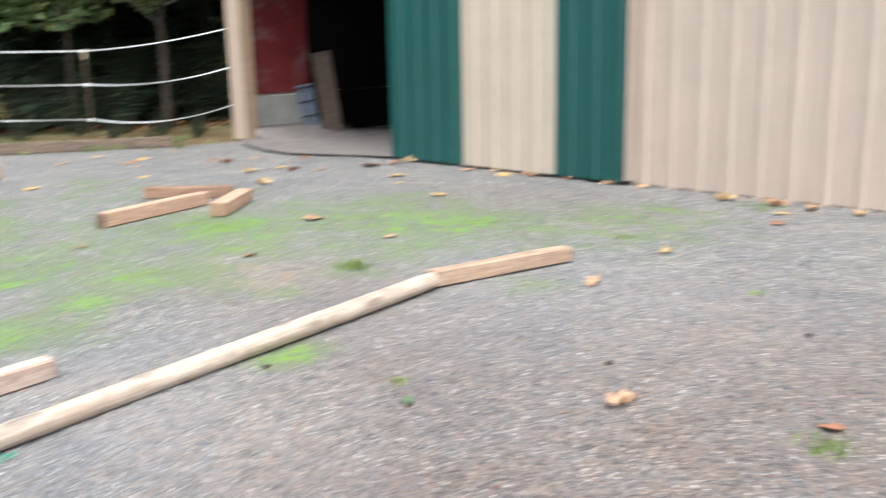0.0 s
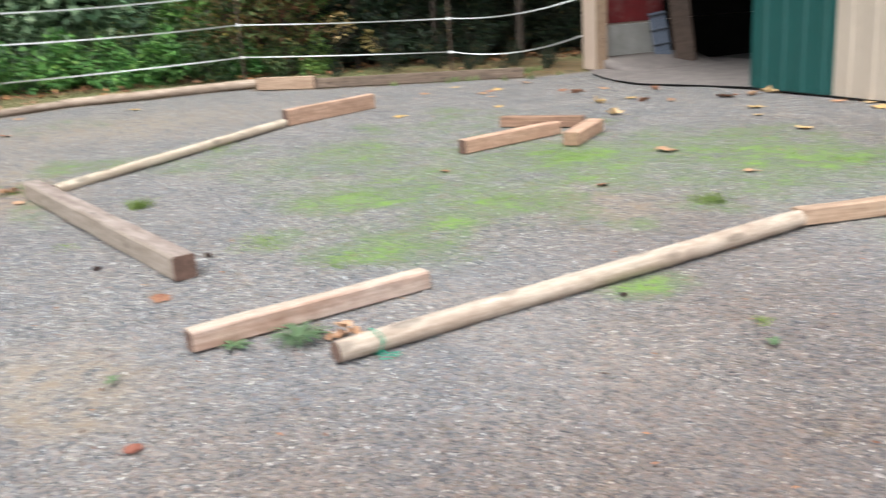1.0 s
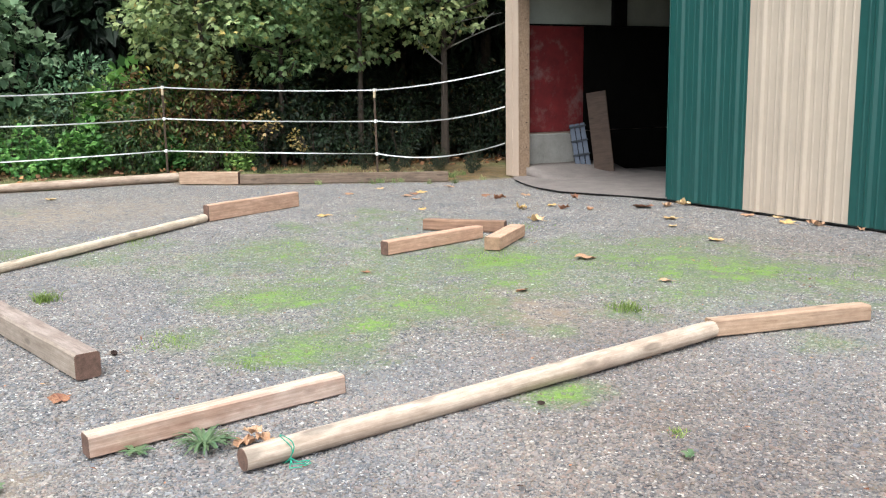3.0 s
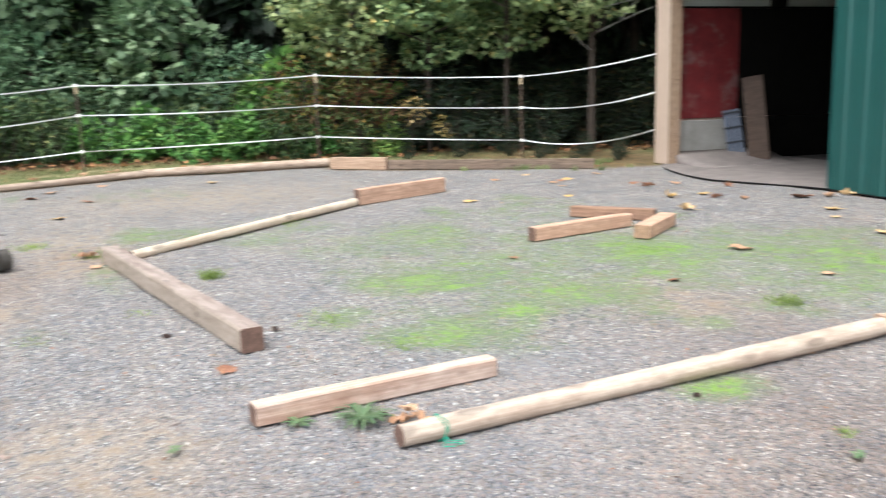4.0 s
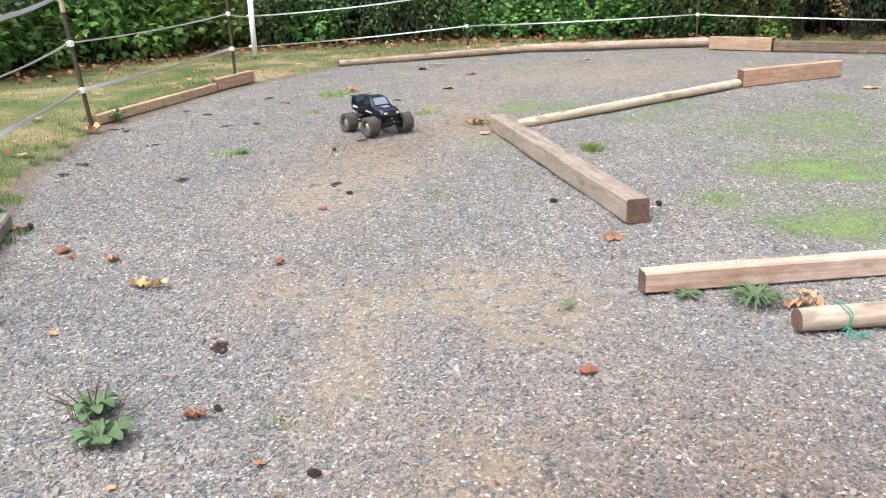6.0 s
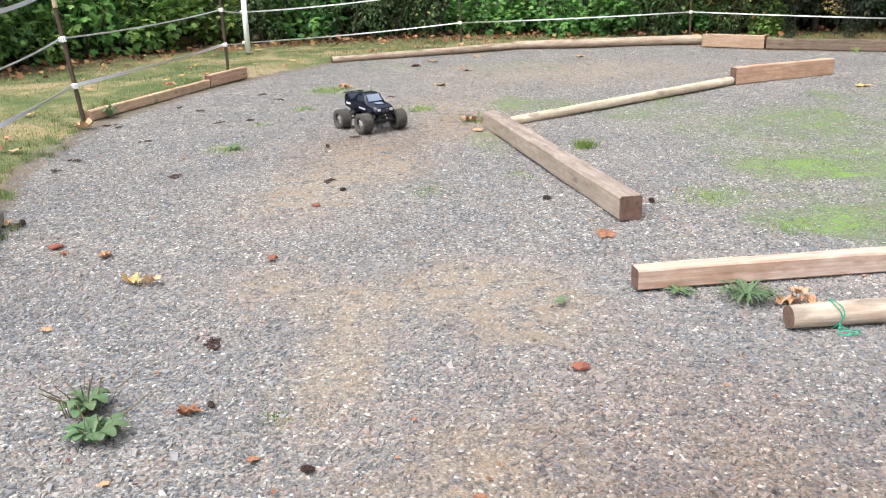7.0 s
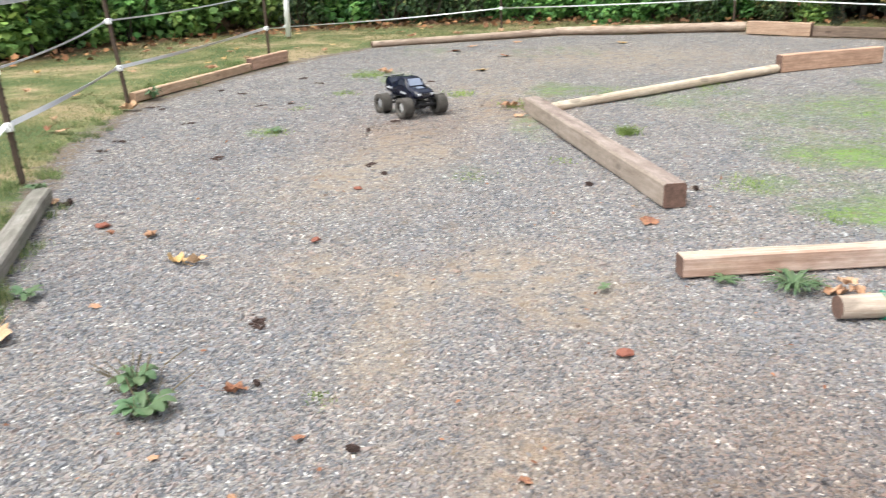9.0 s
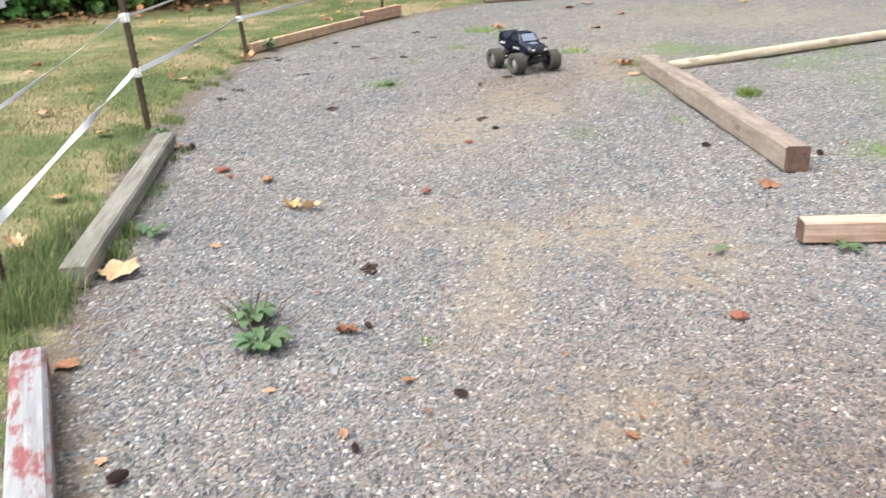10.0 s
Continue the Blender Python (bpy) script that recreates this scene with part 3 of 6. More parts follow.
def spots(rows, px, py):
    total = np.zeros(px.shape)
    for row in rows:
        x, y, a, b = row[:4]
        total += (row[4] if len(row) > 4 else 1.0) * np.exp(-((px - x) / a) ** 2 - ((py - y) / b) ** 2)
    return np.clip(total, 0, 1)


def spread(lo, hi, step, far):
    mid = np.arange(lo, hi + step / 2, step)
    out = step * 1.35 ** np.arange(1, 40)
    reach = np.cumsum(out)
    reach = reach[reach < far]
    return np.concatenate([lo - reach[::-1], mid, hi + reach])


def ground_height(px, py):
    """Small unevenness, and a lawn a little above the gravel."""
    d = distance_to(EDGE, px, py)
    yard = inside(YARD, px, py)
    h = 0.006 * np.sin(px * 2.3 + 1.1 * np.sin(py * 1.7)) * np.sin(py * 1.9 + 0.7) + 0.003 * np.sin(px * 7.1 + py * 3.3)
    return np.where(yard, h - 0.008, h + 0.03 * np.clip(d / 0.3, 0, 1) - 0.005), yard, d


def build_ground():
    xs, ys = spread(-19.0, 2.0, 0.075, 900), spread(-7.0, 10.0, 0.075, 900)
    gx, gy = np.meshgrid(xs, ys)
    px, py = gx.ravel(), gy.ravel()
    h, yard, d = ground_height(px, py)
    nx, ny = len(xs), len(ys)
    i = np.arange(nx * ny).reshape(ny, nx)
    faces = np.stack([i[:-1, :-1], i[:-1, 1:], i[1:, 1:], i[1:, :-1]], -1).reshape(-1, 4)
    ob = raw("ground", np.stack([px, py, h], 1), faces, M_GROUND, smooth=True)
    lawn = np.where(yard, 0.5 - d * 1.7, 0.5 + d * 1.7).clip(0, 1)
    litter = np.where(inside(WILD, px, py), 1.0, (0.9 - distance_to(HEDGE, px, py) / 1.1).clip(0, 1))
    # same brown over the barn-corner lawn strip, partly painting the tree shade there
    litter = np.maximum(litter, np.exp(-((px + 13.8) / 2.2) ** 4 - ((py - 7.8) / 2.2) ** 4).clip(0, 1) * 0.9 * ~yard)
    for name, vals in (("lawn", lawn), ("moss", spots(MOSS, px, py) * yard), ("sand", spots(SAND, px, py)), ("brown", spots(BROWN, px, py)), ("litter", litter)):
        at = ob.data.attributes.new(name, "FLOAT", "POINT")
        at.data.foreach_set("value", vals.astype(np.float32))
    tagged(ob, "gravel yard with mossy patches and a dry lawn round it", "ground", kind="structure")


build_ground()

# ---- timbers and poles of the track ----
RING = "timbers laid out as a track"
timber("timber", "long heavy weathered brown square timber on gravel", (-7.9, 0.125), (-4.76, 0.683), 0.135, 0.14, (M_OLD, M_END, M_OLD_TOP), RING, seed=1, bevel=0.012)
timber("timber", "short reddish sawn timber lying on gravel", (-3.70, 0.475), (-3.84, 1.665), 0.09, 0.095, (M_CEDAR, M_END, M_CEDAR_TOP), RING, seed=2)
log("pole", "long pale peeled round pole tied with green twine", (-3.205, 0.955), (-3.49, 3.85), 0.047, 0.053, (M_POLE, M_END), RING, seed=3)
timber("timber", "pale brown sawn timber butted against a pole", (-3.52, 3.87), (-3.24, 4.93), 0.095, 0.1, (M_TANBOARD, M_END_PALE), RING, seed=4)
log("pole", "thin pale peeled pole lying on gravel", (-7.9, 0.29), (-10.14, 2.95), 0.041, 0.048, (M_POLE_PALE, M_END), RING, seed=5)
timber("timber", "orange-brown sawn timber set on edge", (-10.15, 2.98), (-10.82, 4.36), 0.09, 0.19, (M_ORANGE, M_END), RING, seed=6)
timber("timber", "short brown timber with a dark end", (-7.0, 3.6), (-7.27, 4.8), 0.1, 0.125, (M_ORANGE, M_END), RING, seed=7)
timber("timber", "dark brown timber lying behind two others", (-8.09, 4.66), (-7.42, 5.22), 0.09, 0.115, (M_BROWN, M_END), RING, seed=8)
timber("timber", "short stub of orange-brown timber", (-6.62, 4.5), (-7.13, 5.16), 0.15, 0.12, (M_ORANGE, M_END_PALE), RING, seed=9)
BORDER = "timbers edging the yard"
log("log", "grey-brown edging log with fallen leaves", (-14.0, -1.9), (-15.36, 1.02), 0.048, 0.06, (M_LOG, M_END), BORDER, seed=10)
log("log", "pale brown round edging log", (-15.42, 1.0), (-15.3, 4.1), 0.065, 0.08, (M_LOG, M_END), BORDER, seed=11)
timber("timber", "orange-brown edging timber on edge", (-14.85, 4.02), (-14.13, 4.76), 0.1, 0.2, (M_TANBOARD, M_END), BORDER, seed=12)
timber("timber", "long dark weathered edging plank on edge", (-14.12, 4.78), (-12.3, 7.6), 0.06, 0.16, (M_DULL, M_END), BORDER, seed=13)
timber("timber", "pale orange edging board beside the lawn", (-8.92, -3.77), (-11.35, -3.17), 0.07, 0.1, (M_PALEBOARD, M_END_PALE), BORDER, seed=14)
timber("timber", "dark reddish edging timber beside the lawn", (-11.38, -3.17), (-12.34, -2.9), 0.08, 0.15, (M_ORANGE, M_END), BORDER, seed=15)
timber("timber", "grey weathered edging timber half sunk in grass", (-2.93, -2.33), (-5.1, -2.94), 0.11, 0.09, (M_GREY, M_GREY), BORDER, seed=16, bevel=0.012)
timber("timber", "square post with peeling red and white paint lying down", (-2.25, -2.085), (-0.9, -1.25), 0.105, 0.1, (M_REDWHITE, M_GREY), BORDER, seed=17, bevel=0.014)


# ---- barn: local x along the front, y into the barn ----
BARN = Matrix.Translation((-8.35, 8.46, 0)) @ pose(0, 0, 0, 0, 0, -4.7)


def set_box(name, lo, hi, mat, parent=None, label="", category="", kind="", bevel=0.006):
    lo, hi = Vector(lo), Vector(hi)
    bm = bmesh.new()
    box(bm, tuple(hi - lo), None, bevel)
    ob = finish(name, bm, mat, parent)
    here = Matrix.Translation((lo + hi) / 2)
    if parent is None:
        ob.matrix_world = BARN @ here
        tagged(ob, label, category, kind=kind)
    else:
        ob.matrix_basis = here
        tagged(ob, label)
    return ob


def ribbed(name, u0, u1, z0, z1, mat, parent, first=0.0, face=0.0, label=""):
    """Pressed metal sheet facing -y: tall ribs every 0.31 m and two low ones between."""
    pts = [(u0, 0.0), (u1, 0.0)]
    k = math.floor((u0 - first) / 0.31)
    while first + k * 0.31 < u1:
        c = first + k * 0.31
        for off, w, t, hgt in ((0.0, 0.045, 0.016, 0.026), (0.103, 0.016, 0.007, 0.005), (0.207, 0.016, 0.007, 0.005)):
            if u0 < c + off - w and c + off + w < u1:
                pts += [(c + off - w, 0.0), (c + off - t, hgt), (c + off + t, hgt), (c + off + w, 0.0)]
        k += 1
    pts = sorted(set(pts))
    n = len(pts)
    verts = [(u, face - h, z) for z in (z0, z1) for u, h in pts] + [(u, face - h + 0.003, z) for z in (z0, z1) for u, h in pts]
    faces = [(i, i + 1, n + i + 1, n + i) for i in range(n - 1)] + [(2 * n + i + 1, 2 * n + i, 3 * n + i, 3 * n + i + 1) for i in range(n - 1)]
    faces += [(2 * n + i, 2 * n + i + 1, i + 1, i) for i in range(n - 1)] + [(n + i, n + i + 1, 3 * n + i + 1, 3 * n + i) for i in range(n - 1)]
    ob = raw(name, verts, faces, mat, parent)
    return tagged(ob, label)


def build_barn():
    # front wall to the right of the sliding door, its unseen length drawn out to cut sky light
    front = set_box("wall_front", (3.78, 0.02, 0.0), (14.2, 0.14, 4.8), M_DARK, None, "tan ribbed metal barn wall standing on gravel", "wall", "structure")
    off = Vector((8.99, 0.08, 2.4))
    u = 3.75
    while u < 14.0:
        s = ribbed("siding_panel", u, u + 0.927, -0.02, 4.78, M_TAN, front, 3.9)
        s.matrix_basis = Matrix.Translation(-off)
        u += 0.93
    for name, lo, hi, mat in (("corner_trim", (3.735, -0.035, 0.03), (3.81, -0.024, 4.78), M_TAN),):
        lo, hi = Vector(lo), Vector(hi)
        bm = bmesh.new()
        box(bm, tuple(hi - lo), Matrix.Translation((lo + hi) / 2 - off), 0.003)
        part(name, bm, mat, front)
    head = set_box("wall_front_upper", (-3.98, 0.02, 3.05), (3.68, 0.14, 4.8), M_DARK, None, "tan ribbed metal wall over the barn opening", "wall", "structure")
    u = -3.98
    while u < 3.5:
        s = ribbed("siding_panel", u, min(u + 0.93, 3.64), 3.04, 4.78, M_TAN, head, -3.98)
        s.matrix_basis = Matrix.Translation((0.15, -0.08, -3.925))
        u += 0.933
    # unseen end wall, set far out so the barn blocks more sky
    set_box("wall_right", (14.08, 0.16, 0.0), (14.2, 9.0, 4.8), M_TAN, None, "unseen tan barn side wall", "wall", "structure")
    # back wall takes the near-black too, in place of interior shade
    set_box("wall_back", (-3.98, 9.02, 0.0), (14.2, 9.14, 4.8), M_DARK, None, "back wall coloured near-black for barn shade", "wall", "structure")
    left = set_box("wall_left", (-4.02, 0.31, 0.0), (-3.9, 9.0, 4.8), M_TAN, None, "barn side wall lined with red and pale boards", "wall", "structure")
    off = Vector((-3.96, 4.655, 2.4))

    def lining(name, lo, hi, mat, label="", bevel=0.004):
        lo, hi = Vector(lo), Vector(hi)
        bm = bmesh.new()
        box(bm, tuple(hi - lo), Matrix.Translation((lo + hi) / 2 - off), bevel)
        part(name, bm, mat, left, label)

    lining("stem_wall", (-3.896, 0.33, 0.0), (-3.82, 1.26, 0.69), M_CONCRETE, "rough grey concrete footing", 0.012)
    lining("red_panel", (-3.896, 0.33, 0.72), (-3.872, 1.46, 2.47), M_RED, "scuffed red painted board")
    # from here inward the lining is coloured near-black for the shade indoors
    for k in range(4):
        lining("dark_panel", (-3.896, 1.47 + 1.83 * k, 0.72), (-3.873, 3.29 + 1.83 * k, 2.47), M_DARK, "board coloured near-black for barn shade")
    lining("lower_board", (-3.896, 1.27, 0.0), (-3.86, 8.9, 0.715), M_DARK, "board coloured near-black for barn shade")
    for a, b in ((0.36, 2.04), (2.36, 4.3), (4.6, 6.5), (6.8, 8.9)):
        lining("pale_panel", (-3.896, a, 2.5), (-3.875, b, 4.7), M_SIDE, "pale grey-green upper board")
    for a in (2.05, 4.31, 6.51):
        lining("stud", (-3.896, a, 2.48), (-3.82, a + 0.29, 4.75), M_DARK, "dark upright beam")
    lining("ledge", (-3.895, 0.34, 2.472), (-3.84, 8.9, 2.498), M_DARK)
    post = base("corner_post", BARN @ pose(-3.88, 0.15, 0), "tan corner post of the barn with a wooden jamb", "post")
    for name, lo, hi, mat in (("jamb", (-0.105, -0.14, 0.0), (0.245, 0.075, 4.75), M_POST), ("trim", (-0.13, -0.16, 0.02), (0.26, -0.142, 4.75), M_TRIM), ("trim_rib", (0.03, -0.172, 0.025), (0.1, -0.161, 4.74), M_TRIM), ("trim_return", (-0.132, -0.141, 0.02), (-0.108, 0.15, 4.75), M_TRIM)):
        lo, hi = Vector(lo), Vector(hi)
        bm = bmesh.new()
        box(bm, tuple(hi - lo), Matrix.Translation((lo + hi) / 2), 0.006)
        part(name, bm, mat, post)
    for z in (0.5, 0.9, 1.35, 1.75):
        bm = bmesh.new()
        tube(bm, (0.245, -0.0, z), (0.275, -0.0, z), 0.008, 0.008, 8)
        part("bolt", bm, M_STEEL, post)
    set_box("floor_barn", (-3.8, 0.0, -0.1), (14.05, 9.0, 0.02), M_FLOOR, None, "earth barn floor coloured dark for indoor shade", "floor", "structure")
    # worn concrete apron with a curved front edge, rising to the footing
    bm = bmesh.new()
    outline = [(-3.72, 0.02), (-3.6, -0.12), (-3.2, -0.33), (-2.7, -0.5), (-2.1, -0.66), (-1.4, -0.7), (-0.8, -0.42), (-0.3, -0.2), (0.3, -0.05), (0.3, 2.4), (-3.72, 2.4)]
    top = [bm.verts.new((x, y, 0.026 + 0.008 * noise.noise((x, y, 0)))) for x, y in outline]
    low = [bm.verts.new((x, y + (0.05 if y < 0.1 else 0), -0.02)) for x, y in outline]
    bm.faces.new(top)
    for i in range(len(top)):
        j = (i + 1) % len(top)
        bm.faces.new((low[i], low[j], top[j], top[i])).material_index = 1
    bmesh.ops.recalc_face_normals(bm, faces=bm.faces)
    ap = finish("apron", bm, (M_MAT, M_RUBBER))
    ap.matrix_world = BARN
    tagged(ap, "worn grey floor apron curling out of the barn", "floor", kind="structure")
    bm = bmesh.new()
    prof = [(-3.82, 0.2), (-3.6, 0.16), (-3.3, 0.09), (-2.9, 0.035), (-2.7, 0.015)]
    rows = [[bm.verts.new((x + 0.12 * noise.noise((y * 1.3, x, 1)) * (i > 0), y, z)) for i, (x, z) in enumerate(prof)] + [bm.verts.new((-2.7, y, 0.0)), bm.verts.new((-3.82, y, 0.0))] for y in np.linspace(0.16, 1.9, 10)]
    for a, b in zip(rows, rows[1:]):
        for i in range(7):
            bm.faces.new((a[i], a[(i + 1) % 7], b[(i + 1) % 7], b[i]))
    bm.faces.new(rows[0]), bm.faces.new(rows[-1][::-1])
    bmesh.ops.recalc_face_normals(bm, faces=bm.faces)
    fil = finish("ramp", bm, M_MAT, smooth=True)
    fil.matrix_world = BARN
    tagged(fil, "packed grey earth ramp against the footing", "ramp", kind="structure")
    # roof
    roof = base("roof", BARN @ pose(5.1, 4.5, 4.8), "low green metal barn roof", "roof", kind="structure")
    for s in (-1, 1):
        bm = bmesh.new()
        box(bm, (19.0, 5.2, 0.06), pose(0, s * 2.48, 0.62, -s * 13.5), 0.01)
        part("roof_slope", bm, M_GREEN, roof)
    bm = bmesh.new()
    vs = [bm.verts.new(p) for p in ((-9.05, -4.5, 0), (-9.05, 4.5, 0), (-9.05, 0, 1.15), (9.05, -4.5, 0), (9.05, 4.5, 0), (9.05, 0, 1.15))]
    bm.faces.new(vs[:3]), bm.faces.new(vs[3:])
    part("gable", bm, M_TAN, roof)
    # sliding door, pushed open
    door = base("sliding_door", BARN @ pose(0.13, 0, 0), "green and tan ribbed metal sliding barn door slid open", "door")
    for u0, u1, mat, first in ((0.0, 1.29, M_GREEN, 0.2), (1.29, 2.71, M_TAN_D, 1.5), (2.71, 3.6, M_GREEN, 2.92)):
        ribbed("door_panel", u0 + 0.001, u1 - 0.001, 0.028, 3.02, mat, door, first, -0.12, "green ribbed sheet" if mat == M_GREEN else "tan ribbed sheet")
    for name, lo, hi, mat in (("frame_rail", (0.02, -0.112, 0.04), (3.6, -0.06, 0.2), M_DARK), ("frame_rail", (0.02, -0.112, 1.3), (3.6, -0.06, 1.44), M_DARK), ("frame_rail", (0.02, -0.112, 2.86), (3.6, -0.06, 3.0), M_DARK),
                              ("frame_stile", (0.02, -0.11, 0.205), (0.14, -0.062, 1.295), M_POST), ("edge_trim", (-0.012, -0.135, 0.05), (0.0, -0.06, 3.02), M_GREEN), ("edge_trim", (3.632, -0.142, 0.05), (3.66, -0.06, 3.02), M_TAN),
                              ("bottom_seal", (0.0, -0.115, 0.01), (3.63, -0.1, 0.036), M_RUBBER), ("track", (-3.6, -0.14, 3.03), (3.7, -0.03, 3.12), M_GREEN)):
        lo, hi = Vector(lo), Vector(hi)
        bm = bmesh.new()
        box(bm, tuple(hi - lo), Matrix.Translation((lo + hi) / 2), 0.003)
        part(name, bm, mat, door)
    # leaning things inside
    bm = bmesh.new()
    box(bm, (0.36, 0.025, 1.34), Matrix.Translation((0, 0, 0.67)), 0.003)
    ply = finish("plywood_sheet", bm, M_POST_PLY)
    ply.matrix_world = BARN @ pose(-3.2, 1.43, 0.05, 0, 0, 25) @ pose(0, 0, 0, 0, -8, 0)
    tagged(ply, "offcut of pale plywood leaning inside the barn door", "board")
    crate = base("plastic_grate", BARN @ pose(-3.6, 1.3, 0.05, 0, 0, 62) @ pose(0, 0, 0, -5, -9, 0), "blue-grey slatted plastic grate leaning on the wall", "grate")
    for x in (-0.09, 0.0, 0.09):
        bm = bmesh.new()
        box(bm, (0.078, 0.03, 0.8), Matrix.Translation((x, 0, 0.41)), 0.006)
        part("upright", bm, M_BLUEGREY, crate)
    for z in (0.06, 0.28, 0.52, 0.76):
        bm = bmesh.new()
        box(bm, (0.29, 0.03, 0.03), Matrix.Translation((0, -0.031, z)), 0.005)
        part("slat", bm, M_BAND, crate, "dark cross slat")


# floor colour holds the shade inside the barn
M_FLOOR = plain("shade_dark_floor", (0.06, 0.05, 0.045), 0.95, vary=0.4, scale=3)
M_RUBBER = plain("black_rubber", (0.012, 0.012, 0.012), 0.8, vary=0.3, scale=40)
M_POST_PLY = wood("plywood", (0.05, 0.032, 0.024), (0.075, 0.049, 0.037), (0.1, 0.068, 0.05), 0.7, 0.75, (0.09, 0.06, 0.04), 0.3)
M_TRIM = plain("tan_painted_trim", (0.49, 0.378, 0.3), 0.5, 0.0, 0.08, 2.5, 0.03)
build_barn()


# ---- tape fence ----
FENCE = [((-2.8, -2.52), (0.25, 0.62, 1.0)), ((-5.53, -3.25), (0.38, 0.73, 1.12)), ((-8.9, -3.8), (0.35, 0.8, 1.23)), ((-12.9, -3.23), (0.4, 0.87, 1.33)), ((-15.6, -3.48), (0.22, 0.72, 1.36)),
         ((-16.3, 0.15), (0.4, 1.0, 1.49)), ((-16.4, 4.22), (0.46, 1.03, 1.58)), ((-14.2, 7.32), (0.36, 0.93, 1.47)), ((-12.3, 8.72), (0.56, 1.16, 1.77))]


def tee_post(bm, h):
    box(bm, (0.036, 0.006, h), Matrix.Translation((0, 0, h / 2)), 0.001)
    box(bm, (0.005, 0.032, h), Matrix.Translation((0, 0.0192, h / 2)), 0.001)
    z = 0.12
    while z < h - 0.05:
        box(bm, (0.012, 0.008, 0.012), Matrix.Translation((0, -0.0072, z)))
        z += 0.055


def build_fence():
    fence = base("fence", Matrix.Identity(4), "three-strand white tape fence on steel posts round the yard", "fence")
    for k, ((x, y), hs) in enumerate(FENCE):
        a, c = Vector(FENCE[max(k - 1, 0)][0]), Vector(FENCE[min(k + 1, len(FENCE) - 1)][0])
        yaw = math.degrees(math.atan2((c - a).y, (c - a).x))
        if k == len(FENCE) - 1:
            continue
        white = k == 4
        lean = Matrix.Translation((x, y, 0)) @ Euler((radians((2.0, 4.0, 6.0, 1.0)[k] if k < 4 else random.uniform(-1.2, 1.2)), radians(random.uniform(-1, 1)), 0)).to_matrix().to_4x4() @ pose(0, 0, 0, 0, 0, yaw)
        bm = bmesh.new()
        if white:
            tube(bm, (0, 0, 0), (0, 0, 1.47), 0.037, 0.035, 12)
            post = part("post", bm, M_LOG, fence, "brown round wooden post in a white sleeve", True)
            post.matrix_basis = lean
            bm = bmesh.new()
            tube(bm, (0, 0, 0.06), (0, 0, 1.08), 0.046, 0.046, 14)
            part("sleeve", bm, M_WHITE, post, "white plastic tube", True)
        else:
            tee_post(bm, hs[2] + 0.03)
            post = part("post", bm, M_STEEL, fence, "rusty brown steel post")
            post.matrix_basis = lean
            bm = bmesh.new()
            box(bm, (0.042, 0.04, 0.16), Matrix.Translation((0, 0.008, hs[2] - 0.06)), 0.008)
            part("cap_sleeve", bm, M_TAN_CAP, post, "tan plastic sleeve")
        for h in hs:
            bm = bmesh.new()
            r = 0.058 if white else 0.0
            box(bm, (0.07, 0.03, 0.045), Matrix.Translation((0, 0.035 + r, h)), 0.008)
            box(bm, (0.035, 0.05, 0.06), Matrix.Translation((0, 0.012 + r, h)), 0.006)
            part("insulator", bm, M_WHITE, post, "white plastic insulator")
    for k in range(len(FENCE) - 1):
        (x0, y0), h0 = FENCE[k]
        (x1, y1), h1 = FENCE[k + 1]
        near = k < 3
        span = math.hypot(x1 - x0, y1 - y0)
        dx, dy = (x1 - x0) / span, (y1 - y0) / span
        for s in range(3):
            sag = (0.012, 0.035, 0.028, 0.02, 0.05, 0.03, 0.02, 0.06)[k] * (1.0 + 0.5 * ((s * 7 + k * 3) % 3 - 1)) * span / 3.5
            if k == 7:
                sag = (0.14, 0.1, 0.05)[s]
            w = 0.0105 if not near else (0.018, 0.008, 0.018)[s]
            turns = (0.9, 0.55, 0.2)[s] * (2.0 if k == 0 else 0.7)
            verts, n = [], 40
            for i in range(n + 1):
                t = i / n
                tilt0, tilt1 = [h[s] * math.tan(radians((2.0, 4.0, 6.0, 1.0)[q])) if q < 4 else 0.0 for h, q in ((h0, k), (h1, k + 1))]
                c = Vector((x0 + (x1 - x0) * t - dy * 0.04, y0 + (y1 - y0) * t + dx * 0.04 - tilt0 * (1 - t) - tilt1 * t, h0[s] + (h1[s] - h0[s]) * t - 4 * sag * t * (1 - t)))
                a = turns * math.sin(t * 5.0 + s * 1.7 + k)
                up = Vector((-dy * math.sin(a), dx * math.sin(a), math.cos(a))) * w
                nn = Vector((-dy * math.cos(a), dx * math.cos(a), -math.sin(a))) * 0.0012
                verts += [c - up - nn, c + up - nn, c + up + nn, c - up + nn]
            faces = [(4 * i + j, 4 * i + (j + 1) % 4, 4 * i + 4 + (j + 1) % 4, 4 * i + 4 + j) for i in range(n) for j in range(4)]
            raw("tape", [tuple(v) for v in verts], faces, M_TAPE, fence)
    # the loose knotted end of the top tape
    bm = bmesh.new()
    for i in range(7):
        a = noise.noise((i * 1.7, 0.3, 0.1)) * 60
        box(bm, (0.16, 0.004, 0.036), pose(-2.9 - i * 0.055, -2.55 - 0.015 * i, 1.0 + 0.004 * i, a, 10 * math.sin(i * 2.1), 190), 0.001)
    part("tape_knot", bm, M_TAPE, fence, "bunched white tape knot")


build_fence()

